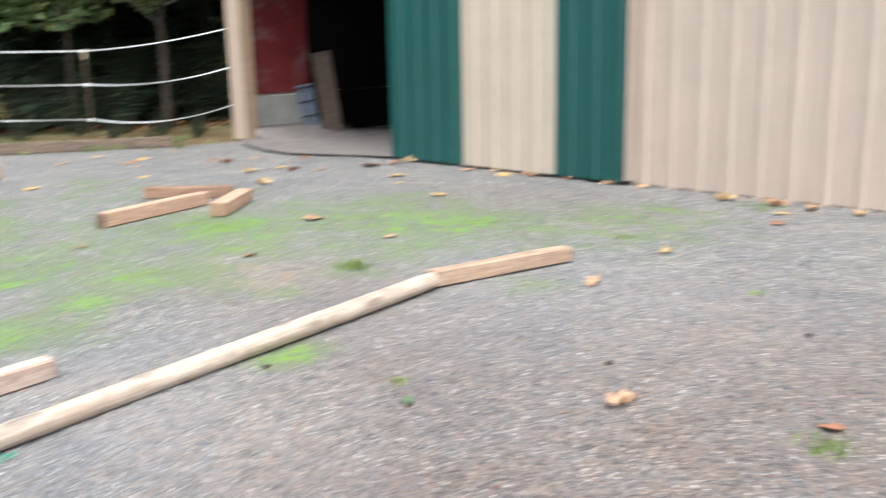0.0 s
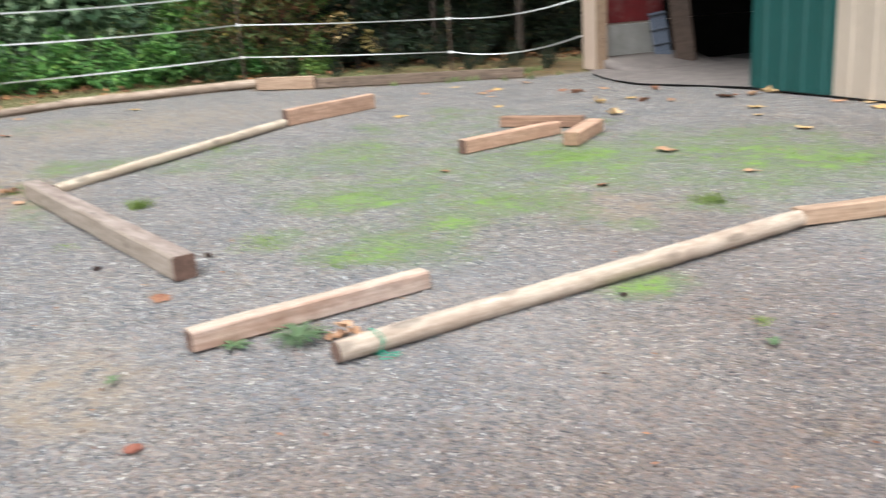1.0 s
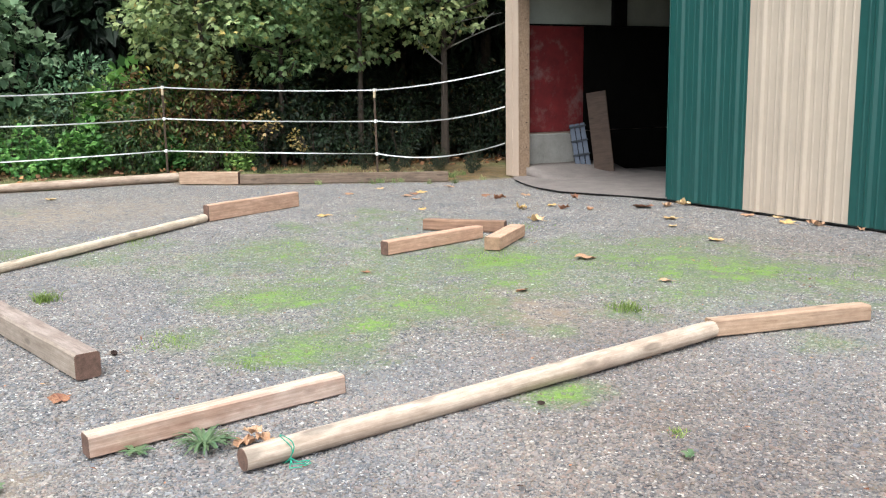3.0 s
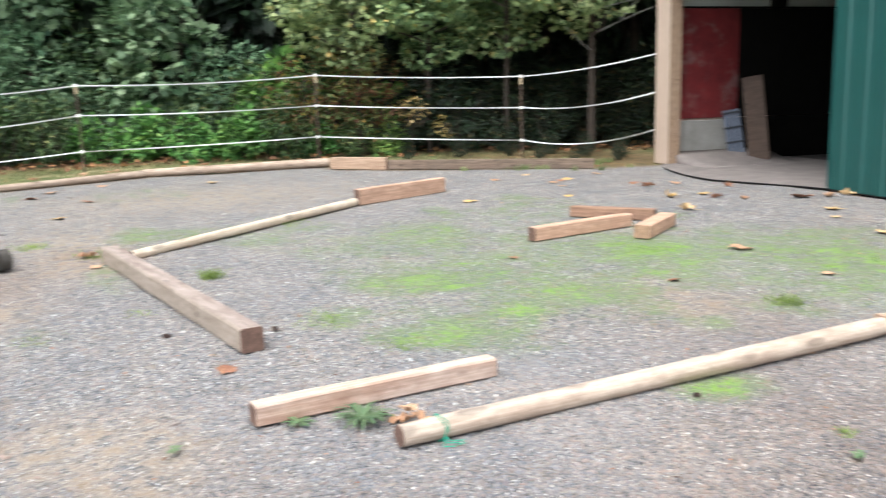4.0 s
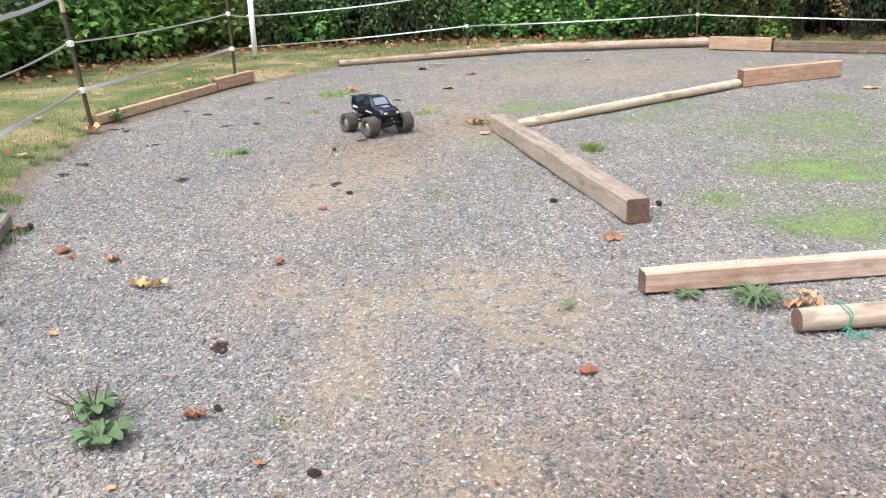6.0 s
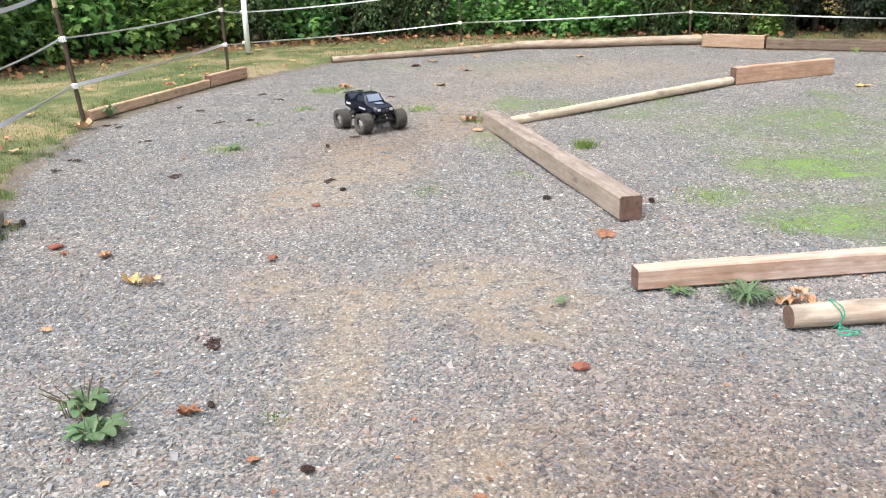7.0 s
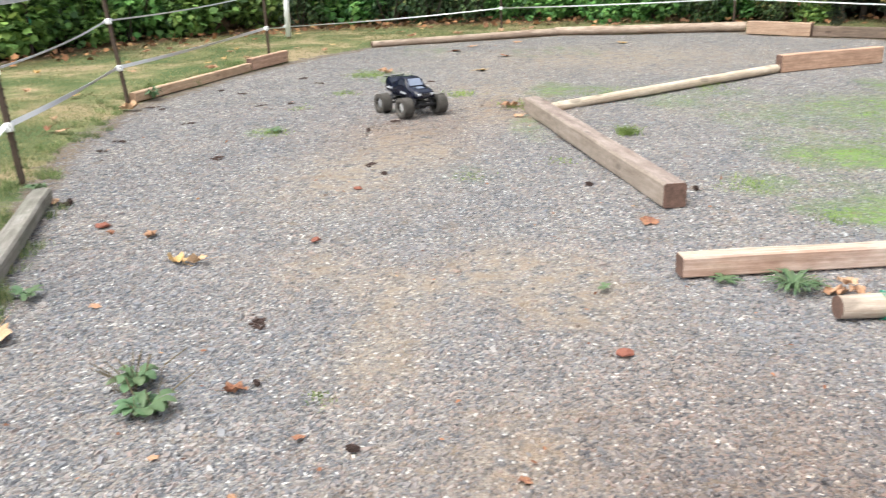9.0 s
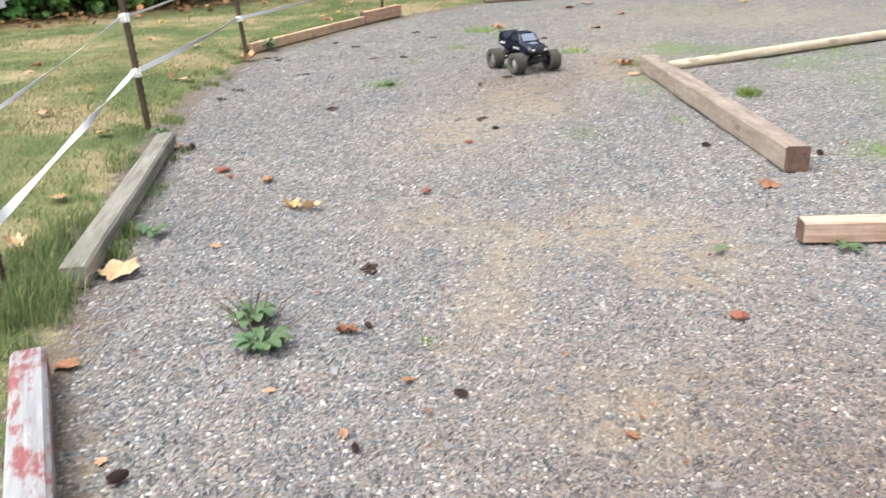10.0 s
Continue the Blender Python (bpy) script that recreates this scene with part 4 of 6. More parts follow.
# twine round the end of the peeled pole
bm = bmesh.new()
for ring in range(2):
    pts = [Vector((0.01 * ring + 0.012 * math.sin(k * 0.9 + ring), 0.055 * math.cos(k * math.pi / 9), 0.05 + 0.0555 * math.sin(k * math.pi / 9))) for k in range(19)]
    for a, b in zip(pts, pts[1:]):
        tube(bm, a, b, 0.0022, 0.0022, 6)
for a, b in (((0.0, -0.055, 0.03), (0.02, -0.075, 0.014)), ((0.02, -0.075, 0.014), (0.07, -0.085, 0.01)), ((0.07, -0.085, 0.01), (0.04, -0.105, 0.012)), ((0.04, -0.105, 0.012), (-0.01, -0.085, 0.016)), ((-0.01, -0.085, 0.016), (0.0, -0.06, 0.024)),
             ((0.0, -0.06, 0.024), (-0.03, -0.1, 0.01)), ((-0.03, -0.1, 0.01), (0.01, -0.12, 0.01)), ((0.01, -0.12, 0.01), (0.06, -0.11, 0.01))):
    tube(bm, a, b, 0.0024, 0.0022, 6)
tw = finish("twine", bm, M_TWINE)
tw.matrix_world = Matrix.Translation((-3.224, 1.125, -0.006)) @ pose(0, 0, 0, 0, 0, 97.3)
tagged(tw, "bright green twine knotted round a pole", "twine")


# ---- radio-controlled truck ----
M_TYRE = plain("dusty_black_tyre", (0.075, 0.067, 0.058), 0.9, vary=0.45, scale=25)
M_BODY = plain("glossy_black_shell", (0.005, 0.0065, 0.018), 0.25, vary=0.2, scale=20, relief=0.0, spec=0.4)
M_CHROME = plain("silver_rim", (0.55, 0.55, 0.56), 0.3, 0.7, 0.1, 40, 0.0)
M_CHASSIS = plain("black_nylon", (0.015, 0.015, 0.016), 0.55, vary=0.3, scale=40)
M_GLASS = plain("grey_printed_window", (0.2, 0.23, 0.3), 0.15, vary=0.25, scale=10, relief=0.0)
M_TINT = plain("dark_tinted_window", (0.03, 0.035, 0.05), 0.12, vary=0.2, scale=10, relief=0.0)
M_DECAL = plain("white_decal", (0.5, 0.5, 0.52), 0.35, vary=0.1, scale=20, relief=0.0)
M_SPRING = plain("dark_spring_steel", (0.1, 0.1, 0.11), 0.4, 0.8, 0.2, 40, 0.0)


def loft(rings, mat_index=0):
    bm = bmesh.new()
    rows = [[bm.verts.new(p) for p in ring] for ring in rings]
    n = len(rows[0])
    for a, b in zip(rows, rows[1:]):
        for k in range(n):
            bm.faces.new((a[k], a[(k + 1) % n], b[(k + 1) % n], b[k]))
    bm.faces.new(rows[0]), bm.faces.new(rows[-1][::-1])
    bmesh.ops.recalc_face_normals(bm, faces=bm.faces)
    return bm


def truck_wheel(truck, x, y):
    bm = bmesh.new()
    prof = [(-0.042, 0.044), (-0.048, 0.054), (-0.049, 0.068), (-0.043, 0.0775)]
    for w in (-0.029, -0.014, 0.0, 0.014, 0.029):
        prof += [(w - 0.004, 0.08), (w - 0.002, 0.0765), (w + 0.002, 0.0765), (w + 0.004, 0.08)]
    prof += [(0.043, 0.0775), (0.049, 0.068), (0.048, 0.054), (0.042, 0.044)]
    n = 32
    rows = [[bm.verts.new((r * math.cos(2 * math.pi * k / n), w, r * math.sin(2 * math.pi * k / n))) for w, r in prof] for k in range(n)]
    for k in range(n):
        a, b = rows[k], rows[(k + 1) % n]
        for i in range(len(prof)):
            j = (i + 1) % len(prof)
            bm.faces.new((a[i], b[i], b[j], a[j]))
    for k in range(30):
        for w in (-0.041, 0.041):
            box(bm, (0.006, 0.012, 0.004), pose(0, 0, 0, 0, -12 * k, 0) @ Matrix.Translation((0.0785, w, 0)), 0.0)
    bmesh.ops.recalc_face_normals(bm, faces=bm.faces)
    wheel = part("wheel", bm, M_TYRE, truck, "wide dusty black ribbed tyre")
    wheel.matrix_basis = pose(x, y, 0.0815, 0, random.uniform(0, 60), 0)
    s = 1 if y > 0 else -1
    bm = bmesh.new()
    tube(bm, (0, -0.034, 0), (0, 0.034, 0), 0.0445, 0.0445, 24, cap=False)
    tube(bm, (0, s * 0.018, 0), (0, s * 0.022, 0), 0.044, 0.044, 24)
    for k in range(6):
        box(bm, (0.034, 0.008, 0.012), pose(0, 0, 0, 0, k * 60, 0) @ Matrix.Translation((0.025, s * 0.027, 0)), 0.002)
    tube(bm, (0, s * 0.02, 0), (0, s * 0.038, 0), 0.012, 0.009, 10)
    part("rim", bm, M_CHROME, wheel, "silver six-spoke rim")


def build_truck():
    truck = base("toy_truck", pose(-8.0, -0.94, 0, 0, 0, 36) @ Matrix.Scale(1.06, 4), "black radio-controlled monster truck with silver rims on gravel", "toy truck")
    wb, tr = 0.17, 0.165
    for x in (-wb, wb):
        for y in (-tr, tr):
            truck_wheel(truck, x, y)
        bm = bmesh.new()
        box(bm, (0.07, 0.07, 0.06), Matrix.Translation((x, 0, 0.095)), 0.01)
        part("gearbox", bm, M_CHASSIS, truck)
        for s in (-1, 1):
            bm = bmesh.new()
            for dx in (-0.028, 0.028):
                tube(bm, (x + dx, s * 0.03, 0.078), (x + dx * 0.4, s * 0.125, 0.074), 0.006, 0.005, 8)
            tube(bm, (x, s * 0.03, 0.11), (x, s * 0.125, 0.1), 0.004, 0.004, 8)
            part("suspension_arm", bm, M_CHASSIS, truck)
            for dx in (-0.018, 0.018):
                bm = bmesh.new()
                a, b = Vector((x + dx, s * 0.1, 0.082)), Vector((x + dx, s * 0.05, 0.172))
                tube(bm, a, b, 0.006, 0.006, 8)
                for k in range(9):
                    c = a.lerp(b, 0.25 + 0.07 * k)
                    tube(bm, c, c + (b - a).normalized() * 0.0035, 0.011, 0.011, 10)
                part("shock_absorber", bm, M_SPRING, truck)
            bm = bmesh.new()
            tube(bm, (x, s * 0.03, 0.085), (x, s * 0.125, 0.081), 0.005, 0.005, 8)
            part("drive_shaft", bm, M_SPRING, truck)
        bm = bmesh.new()
        box(bm, (0.008, 0.13, 0.05), Matrix.Translation((x * 1.12, 0, 0.16)), 0.003)
        part("shock_tower", bm, M_CHASSIS, truck)
    bm = bmesh.new()
    box(bm, (0.36, 0.085, 0.012), Matrix.Translation((0, 0, 0.085)), 0.004)
    box(bm, (0.14, 0.08, 0.05), Matrix.Translation((-0.02, 0, 0.117)), 0.01)
    box(bm, (0.06, 0.05, 0.05), Matrix.Translation((0.08, 0.01, 0.115)), 0.01)
    part("chassis", bm, M_CHASSIS, truck)
    for x, s in ((0.235, 1), (-0.235, -1)):
        bm = bmesh.new()
        tube(bm, (x, -0.08, 0.1), (x, 0.08, 0.1), 0.006, 0.006, 8)
        tube(bm, (x - 0.01 * s, -0.065, 0.125), (x - 0.01 * s, 0.065, 0.125), 0.005, 0.005, 8)
        for y in (-0.05, 0.05):
            tube(bm, (x, y, 0.1), (x - s * 0.06, y * 0.6, 0.095), 0.005, 0.005, 8)
            tube(bm, (x, y, 0.1), (x - s * 0.01, y, 0.125), 0.004, 0.004, 8)
        part("bumper", bm, M_CHASSIS, truck)
    # shell: bonnet and bed low, cab raised, tail kicked up
    def ring(x, w, z0, z1, wt):
        return [(x, -w, z0), (x, -w, z0 + (z1 - z0) * 0.55), (x, -wt, z1 - 0.006), (x, -wt * 0.8, z1), (x, wt * 0.8, z1), (x, wt, z1 - 0.006), (x, w, z0 + (z1 - z0) * 0.55), (x, w, z0)]
    bm = loft([ring(-0.225, 0.078, 0.2, 0.258, 0.072), ring(-0.215, 0.084, 0.175, 0.264, 0.078), ring(-0.13, 0.086, 0.155, 0.24, 0.08), ring(-0.07, 0.086, 0.15, 0.23, 0.08), ring(-0.06, 0.086, 0.15, 0.268, 0.068), ring(-0.035, 0.086, 0.15, 0.282, 0.062),
               ring(0.03, 0.086, 0.15, 0.28, 0.062), ring(0.05, 0.086, 0.15, 0.27, 0.066), ring(0.1, 0.086, 0.15, 0.218, 0.08), ring(0.18, 0.084, 0.145, 0.205, 0.078), ring(0.218, 0.08, 0.145, 0.19, 0.072), ring(0.228, 0.074, 0.15, 0.18, 0.066)])
    bmesh.ops.bevel(bm, geom=[e for e in bm.edges if e.calc_face_angle(0) > 0.5], offset=0.004, segments=2, affect="EDGES")
    body = part("body_shell", bm, M_BODY, truck, "glossy black pickup shell", True)
    for f in body.data.polygons:
        f.use_smooth = f.area < 0.002
    body.matrix_basis = Matrix.Translation((-0.004, 0, -0.014)) @ Matrix.Diagonal((1.07, 1.14, 1.13, 1))

    def panel(name, corners, mat, label="", thick=0.003):
        b2 = bmesh.new()
        vs = [b2.verts.new(c) for c in corners]
        f = b2.faces.new(vs)
        b2.normal_update()
        up = f.normal * thick
        vs2 = [b2.verts.new(Vector(c) + up) for c in corners]
        b2.faces.new(vs2)
        for i in range(len(vs)):
            j = (i + 1) % len(vs)
            b2.faces.new((vs[i], vs[j], vs2[j], vs2[i]))
        f.normal_flip()
        bmesh.ops.recalc_face_normals(b2, faces=b2.faces)
        part(name, b2, mat, body, label)

    panel("windscreen", [(0.096, -0.058, 0.223), (0.096, 0.058, 0.223), (0.053, 0.05, 0.268), (0.053, -0.05, 0.268)], M_GLASS, "grey printed windscreen")
    panel("rear_window", [(-0.064, 0.05, 0.245), (-0.064, -0.05, 0.245), (-0.0605, -0.045, 0.264), (-0.0605, 0.045, 0.264)], M_GLASS)
    for s in (-1, 1):
        for x0, x1 in ((-0.028, 0.008), (0.014, 0.048)):
            q = [(x0, s * 0.081, 0.226), (x1 + 0.012, s * 0.081, 0.226), (x1, s * 0.07, 0.264), (x0, s * 0.07, 0.264)]
            panel("side_window", q if s < 0 else q[::-1], M_TINT, "dark tinted side window")
        q = [(-0.19, s * 0.087, 0.19), (-0.12, s * 0.0875, 0.187), (-0.125, s * 0.086, 0.2), (-0.185, s * 0.086, 0.203)]
        panel("decal", q if s < 0 else q[::-1], M_DECAL, "white decal stripe", 0.0015)
        q = [(0.0, s * 0.0868, 0.172), (0.09, s * 0.0868, 0.165), (0.085, s * 0.0868, 0.176), (0.005, s * 0.0868, 0.184)]
        panel("decal", q if s < 0 else q[::-1], M_DECAL, "white decal stripe", 0.0015)
        b2 = bmesh.new()
        box(b2, (0.008, 0.03, 0.018), Matrix.Translation((0.226, s * 0.05, 0.172)), 0.003)
        part("headlight", b2, M_DECAL, body, "silver printed headlight")
    panel("bonnet_decal", [(0.12, -0.03, 0.2155), (0.17, -0.03, 0.208), (0.17, 0.03, 0.208), (0.12, 0.03, 0.2155)], M_GLASS, "pale bonnet print", 0.0015)
    for y in (-0.021, -0.007, 0.007, 0.021):
        b2 = bmesh.new()
        box(b2, (0.006, 0.009, 0.024), Matrix.Translation((0.229, y, 0.168)), 0.001)
        part("grille_bar", b2, M_SPRING, body)
    b2 = bmesh.new()
    box(b2, (0.02, 0.17, 0.004), Matrix.Translation((-0.222, 0, 0.2665)), 0.001)
    part("spoiler", b2, M_BODY, body)
    bm = bmesh.new()
    tube(bm, (-0.04, 0.06, 0.2), (-0.06, 0.065, 0.36), 0.002, 0.0012, 6)
    part("antenna", bm, M_CHASSIS, truck)


build_truck()


# ---- plants ----
rng = np.random.default_rng(7)


def leaf_shape(kind):
    """Outline of one leaf in its own plane, x along it, and its fan of faces."""
    if kind == "lobed":
        pts = [(0, 0, 0), (0.18, 0.34, 0.02), (0.05, 0.52, -0.04), (0.42, 0.4, 0.03), (0.58, 0.55, -0.03), (0.66, 0.24, 0.03), (1.0, 0.0, -0.06), (0.66, -0.24, 0.03), (0.58, -0.55, -0.03), (0.42, -0.4, 0.03), (0.05, -0.52, -0.04), (0.18, -0.34, 0.02)]
    elif kind == "spray":
        pts = [(0, 0, 0), (0.25, 0.16, -0.02), (0.45, 0.1, 0), (0.6, 0.17, -0.05), (1.0, 0.0, -0.16), (0.6, -0.17, -0.05), (0.45, -0.1, 0), (0.25, -0.16, -0.02)]
    else:
        pts = [(0, 0, 0), (0.3, 0.24, 0.03), (0.7, 0.2, 0.02), (1.0, 0.0, -0.08), (0.7, -0.2, 0.02), (0.3, -0.24, 0.03)]
    n = len(pts)
    if kind == "oval":
        faces = [(0, 1, 2, 3), (0, 3, 4, 5)]
    else:
        mid = n // 2
        faces = [tuple(range(0, mid + 1)), tuple([0] + list(range(mid, n)))]
    return np.array(pts, float), faces


def leaf_cloud(places, outs, sizes, kind):
    """Verts and faces of many leaves, each turned about its own way out."""
    base_pts, base_faces = leaf_shape(kind)
    n, k = len(places), len(base_pts)
    x = outs + rng.normal(0, 0.45, outs.shape)
    x[:, 2] -= 0.25
    x /= np.linalg.norm(x, axis=1, keepdims=True) + 1e-9
    up = np.tile([0, 0, 1.0], (n, 1)) + outs * 0.6 + rng.normal(0, 0.45, outs.shape)
    y = np.cross(up, x)
    y /= np.linalg.norm(y, axis=1, keepdims=True) + 1e-9
    z = np.cross(x, y)
    p = places[:, None] + sizes[:, None, None] * (base_pts[None, :, :1] * x[:, None] + base_pts[None, :, 1:2] * y[:, None] + base_pts[None, :, 2:] * z[:, None])
    faces = [tuple(i * k + j for j in f) for i in range(n) for f in base_faces]
    return p.reshape(-1, 3), faces


def crown_points(centre, radii, clumps, leaves, clump_r=0.35, shell=0.75):
    """Leaf places on lumpy clumps spread through an ellipsoid, with gaps between them."""
    d = rng.normal(size=(clumps, 3))
    d /= np.linalg.norm(d, axis=1, keepdims=True)
    c = d * (rng.uniform(0.35, 1.0, (clumps, 1)) ** 0.5) * np.array(radii)
    which = rng.integers(0, clumps, leaves)
    o = rng.normal(size=(leaves, 3))
    o /= np.linalg.norm(o, axis=1, keepdims=True)
    r = clump_r * rng.uniform(shell, 1.05, (leaves, 1)) * rng.uniform(0.7, 1.35, clumps)[which][:, None]
    p = c[which] + o * r * np.array((1, 1, 0.8)) + np.array(centre)
    return p, o * 0.8 + d[which] * 0.5


def limb(bm, a, b, r0, r1, bend, steps=5):
    a, b = Vector(a), Vector(b)
    prev = a
    for i in range(1, steps + 1):
        t = i / steps
        p = a.lerp(b, t) + Vector((bend[0], bend[1], 0.1 * bend[0])) * math.sin(t * math.pi)
        tube(bm, prev, p, r0 + (r1 - r0) * (i - 1) / steps, r0 + (r1 - r0) * t, 7)
        prev = p


def bush_kind(name, label, radii, height, leaves, size, kind, mat, clumps=26, clump_r=0.34, group=""):
    """One bush: forked stems and a crown of leaves that reaches down to the ground."""
    b = base(name, Matrix.Identity(4), label, "bush", group)
    bm = bmesh.new()
    for k in range(6):
        a = 2 * math.pi * k / 6 + rng.uniform(-0.4, 0.4)
        limb(bm, (0.1 * math.cos(a), 0.1 * math.sin(a), 0), (radii[0] * 0.6 * math.cos(a), radii[1] * 0.6 * math.sin(a), height * rng.uniform(0.5, 0.85)), 0.022, 0.006, (rng.uniform(-0.15, 0.15), rng.uniform(-0.15, 0.15)))
    part("trunk", bm, M_BARK, b)
    p, o = crown_points((0, 0, height * 0.5), (radii[0] * 0.85, radii[1] * 0.85, height * 0.46), clumps, leaves, clump_r)
    p[:, 2] = np.abs(p[:, 2] - 0.05) + 0.05
    v, f = leaf_cloud(p, o, rng.uniform(0.65, 1.2, leaves) * size, kind)
    raw("crown", v, f, mat, b)
    return b


def tree_kind(name, label, height, crown_lo, radii, leaves, size, kind, mat, trunk=0.12, clumps=40, clump_r=0.6, lean=0.3):
    t = base(name, Matrix.Identity(4), label, "tree")
    bm = bmesh.new()
    limb(bm, (0, 0, -0.05), (rng.uniform(-lean, lean), rng.uniform(-lean, lean), height * 0.92), trunk, trunk * 0.25, (rng.uniform(-lean, lean) * 0.6, rng.uniform(-lean, lean) * 0.6), 9)
    for k in range(14):
        z = crown_lo + (height * 0.85 - crown_lo) * k / 13
        a = k * 2.4 + rng.uniform(-0.3, 0.3)
        reach = radii[0] * rng.uniform(0.5, 0.9) * (1 - 0.5 * k / 13)
        limb(bm, (0, 0, z), (reach * math.cos(a), reach * math.sin(a), z + reach * 0.35), trunk * 0.35, 0.012, (0.05, 0.05), 4)
    part("trunk", bm, M_BARK, t)
    p, o = crown_points((0, 0, (height + crown_lo) / 2), (radii[0], radii[1], (height - crown_lo) * 0.48), clumps, leaves, clump_r)
    v, f = leaf_cloud(p, o, rng.uniform(0.65, 1.25, leaves) * size, kind)
    raw("crown", v, f, mat, t)
    return t


def line_points(line, step, offset, jitter):
    """Places along a line, offset to the wild side."""
    out, carry = [], 0.0
    for (ax, ay), (bx, by) in zip(line, line[1:]):
        d = Vector((bx - ax, by - ay))
        n = Vector((-d.y, d.x)).normalized()
        s = carry
        while s < d.length:
            p = Vector((ax, ay)) + d.normalized() * s + n * (offset + rng.uniform(-jitter, jitter))
            out.append((p.x + rng.uniform(-jitter, jitter) * 0.5, p.y))
            s += step
        carry = s - d.length
    return out


FAR = [(-14.0, -14.5), (-19.5, -10.5), (-23.0, -5.0), (-24.0, 1.0), (-23.5, 6.0), (-21.5, 11.0), (-18.5, 15.0), (-16.0, 20.0)]


def build_hedge():
    kinds = [bush_kind("bush", "broad-leaved green bush at the edge of the lawn", (0.85, 0.85), 1.5, 1050, 0.165, "lobed", M_MAPLE, 24, 0.3, "hedge bushes"),
             bush_kind("bush", "dark green leafy bush in the hedge", (0.9, 0.9), 1.9, 1300, 0.125, "oval", M_DARKLEAF, 28, 0.34, "hedge bushes"),
             bush_kind("bush", "grey-green leafy shrub in the hedge", (1.0, 1.0), 2.4, 1700, 0.13, "oval", M_BLUELEAF, 30, 0.36, "hedge bushes"),
             bush_kind("bush", "browning bramble bush in the hedge", (0.9, 0.8), 1.7, 1500, 0.085, "oval", M_BROWNLEAF, 30, 0.26, "hedge bushes"),
             bush_kind("bush", "tall broad-leaved grey-green shrub behind the hedge", (1.1, 1.1), 3.2, 1700, 0.17, "lobed", M_BLUELEAF, 36, 0.4, "hedge bushes"),
             bush_kind("bush", "tall dark green shrub behind the hedge", (1.2, 1.2), 3.4, 2200, 0.14, "oval", M_DARKLEAF, 40, 0.42, "hedge bushes"),
             bush_kind("bush", "evergreen shrub with deep shade in its colour", (1.1, 1.1), 2.8, 1700, 0.17, "spray", M_CONIFER, 34, 0.4, "hedge bushes")]
    kept = rng.bit_generator.state
    # shrub whose shade is in the leaf colour
    kinds.append(bush_kind("bush", "green shrub with tree shade in its leaf colour", (1.0, 1.0), 2.2, 1500, 0.125, "oval", M_SHADELEAF, 30, 0.36, "hedge bushes"))
    rng.bit_generator.state = kept
    used = set()

    def put(k, x, y, s):
        m = pose(x, y, 0.0, 0, 0, rng.uniform(0, 360)) @ Matrix.Diagonal((s, s, s * rng.uniform(0.9, 1.1), 1))
        if k not in used:
            used.add(k)
            kinds[k].matrix_world = m
        else:
            c = copy_thing(kinds[k], m)
            c.matrix_basis = m
    for x, y in line_points(HEDGE, 0.8, 0.75, 0.2):
        # bright or dark leaf kinds imitate lit and shaded stretches of hedge
        sunny = math.sin(y * 1.9 + 0.4) + 0.5 * math.sin(y * 4.3) > -0.25
        if y < -1.2:
            k = rng.choice([0, 0, 0, 1]) if sunny else rng.choice([0, 1])
        elif y < 3.9:
            k = rng.choice([0, 1, 1]) if sunny else rng.choice([1, 6])
        else:
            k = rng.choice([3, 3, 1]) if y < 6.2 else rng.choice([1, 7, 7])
        put(int(k), x, y, rng.uniform(0.7, 1.0) if y < -1.2 else rng.uniform(0.5, 0.8))
    for x, y in line_points(HEDGE, 1.15, 1.9, 0.35):
        if y < 2.0:
            put(int(rng.choice([2, 2, 2, 4])), x, y, rng.uniform(0.85, 1.15))
        elif y < 3.9:
            put(int(rng.choice([1, 2, 1])), x, y, rng.uniform(0.95, 1.2))
        else:
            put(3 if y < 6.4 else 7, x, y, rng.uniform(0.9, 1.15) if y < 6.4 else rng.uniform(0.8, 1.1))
    for x, y in line_points(HEDGE, 1.5, 3.2, 0.5):
        low = 1.8 < y < 4.4
        put(int(6 if low or y > 6 else rng.choice([5, 4, 2, 2])), x, y, rng.uniform(0.75, 0.9) if low else rng.uniform(0.95, 1.3))
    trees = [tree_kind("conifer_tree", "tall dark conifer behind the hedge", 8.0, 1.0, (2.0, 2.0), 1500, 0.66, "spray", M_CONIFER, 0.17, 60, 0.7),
             tree_kind("broadleaf_tree", "green broad-leaved tree behind the hedge", 8.0, 2.4, (2.2, 2.2), 4200, 0.17, "lobed", M_BLUELEAF, 0.12, 60, 0.6)]
    first = [True, True]
    spots_ = [(x, y, 0) for x, y in line_points(HEDGE, 1.9, 5.2, 0.6)] + [(x, y, 0) for x, y in line_points(HEDGE, 2.2, 8.0, 0.8)] + [(x, y, 1) for x, y in line_points(HEDGE, 3.0, 3.9, 0.6) if not 1.6 < y < 5.0]
    spots_ += [(x, y, 0) for x, y in line_points(FAR, 1.7, 0.0, 0.5)] + [(x, y, 0) for x, y in line_points(FAR, 2.8, 2.0, 0.5)]
    for x, y, k in spots_:
        m = pose(x, y, 0, 0, 0, rng.uniform(0, 360)) @ Matrix.Scale(rng.uniform(0.8, 1.15), 4)
        if first[k]:
            first[k] = False
            trees[k].matrix_world = m
        else:
            copy_thing(trees[k], m).matrix_basis = m
    for x, y, s in ((-17.5, 2.0, 0.55), (-17.4, 3.0, 0.6), (-17.3, 4.6, 0.5), (-16.6, 5.6, 0.45)):
        put(0, x, y, s)
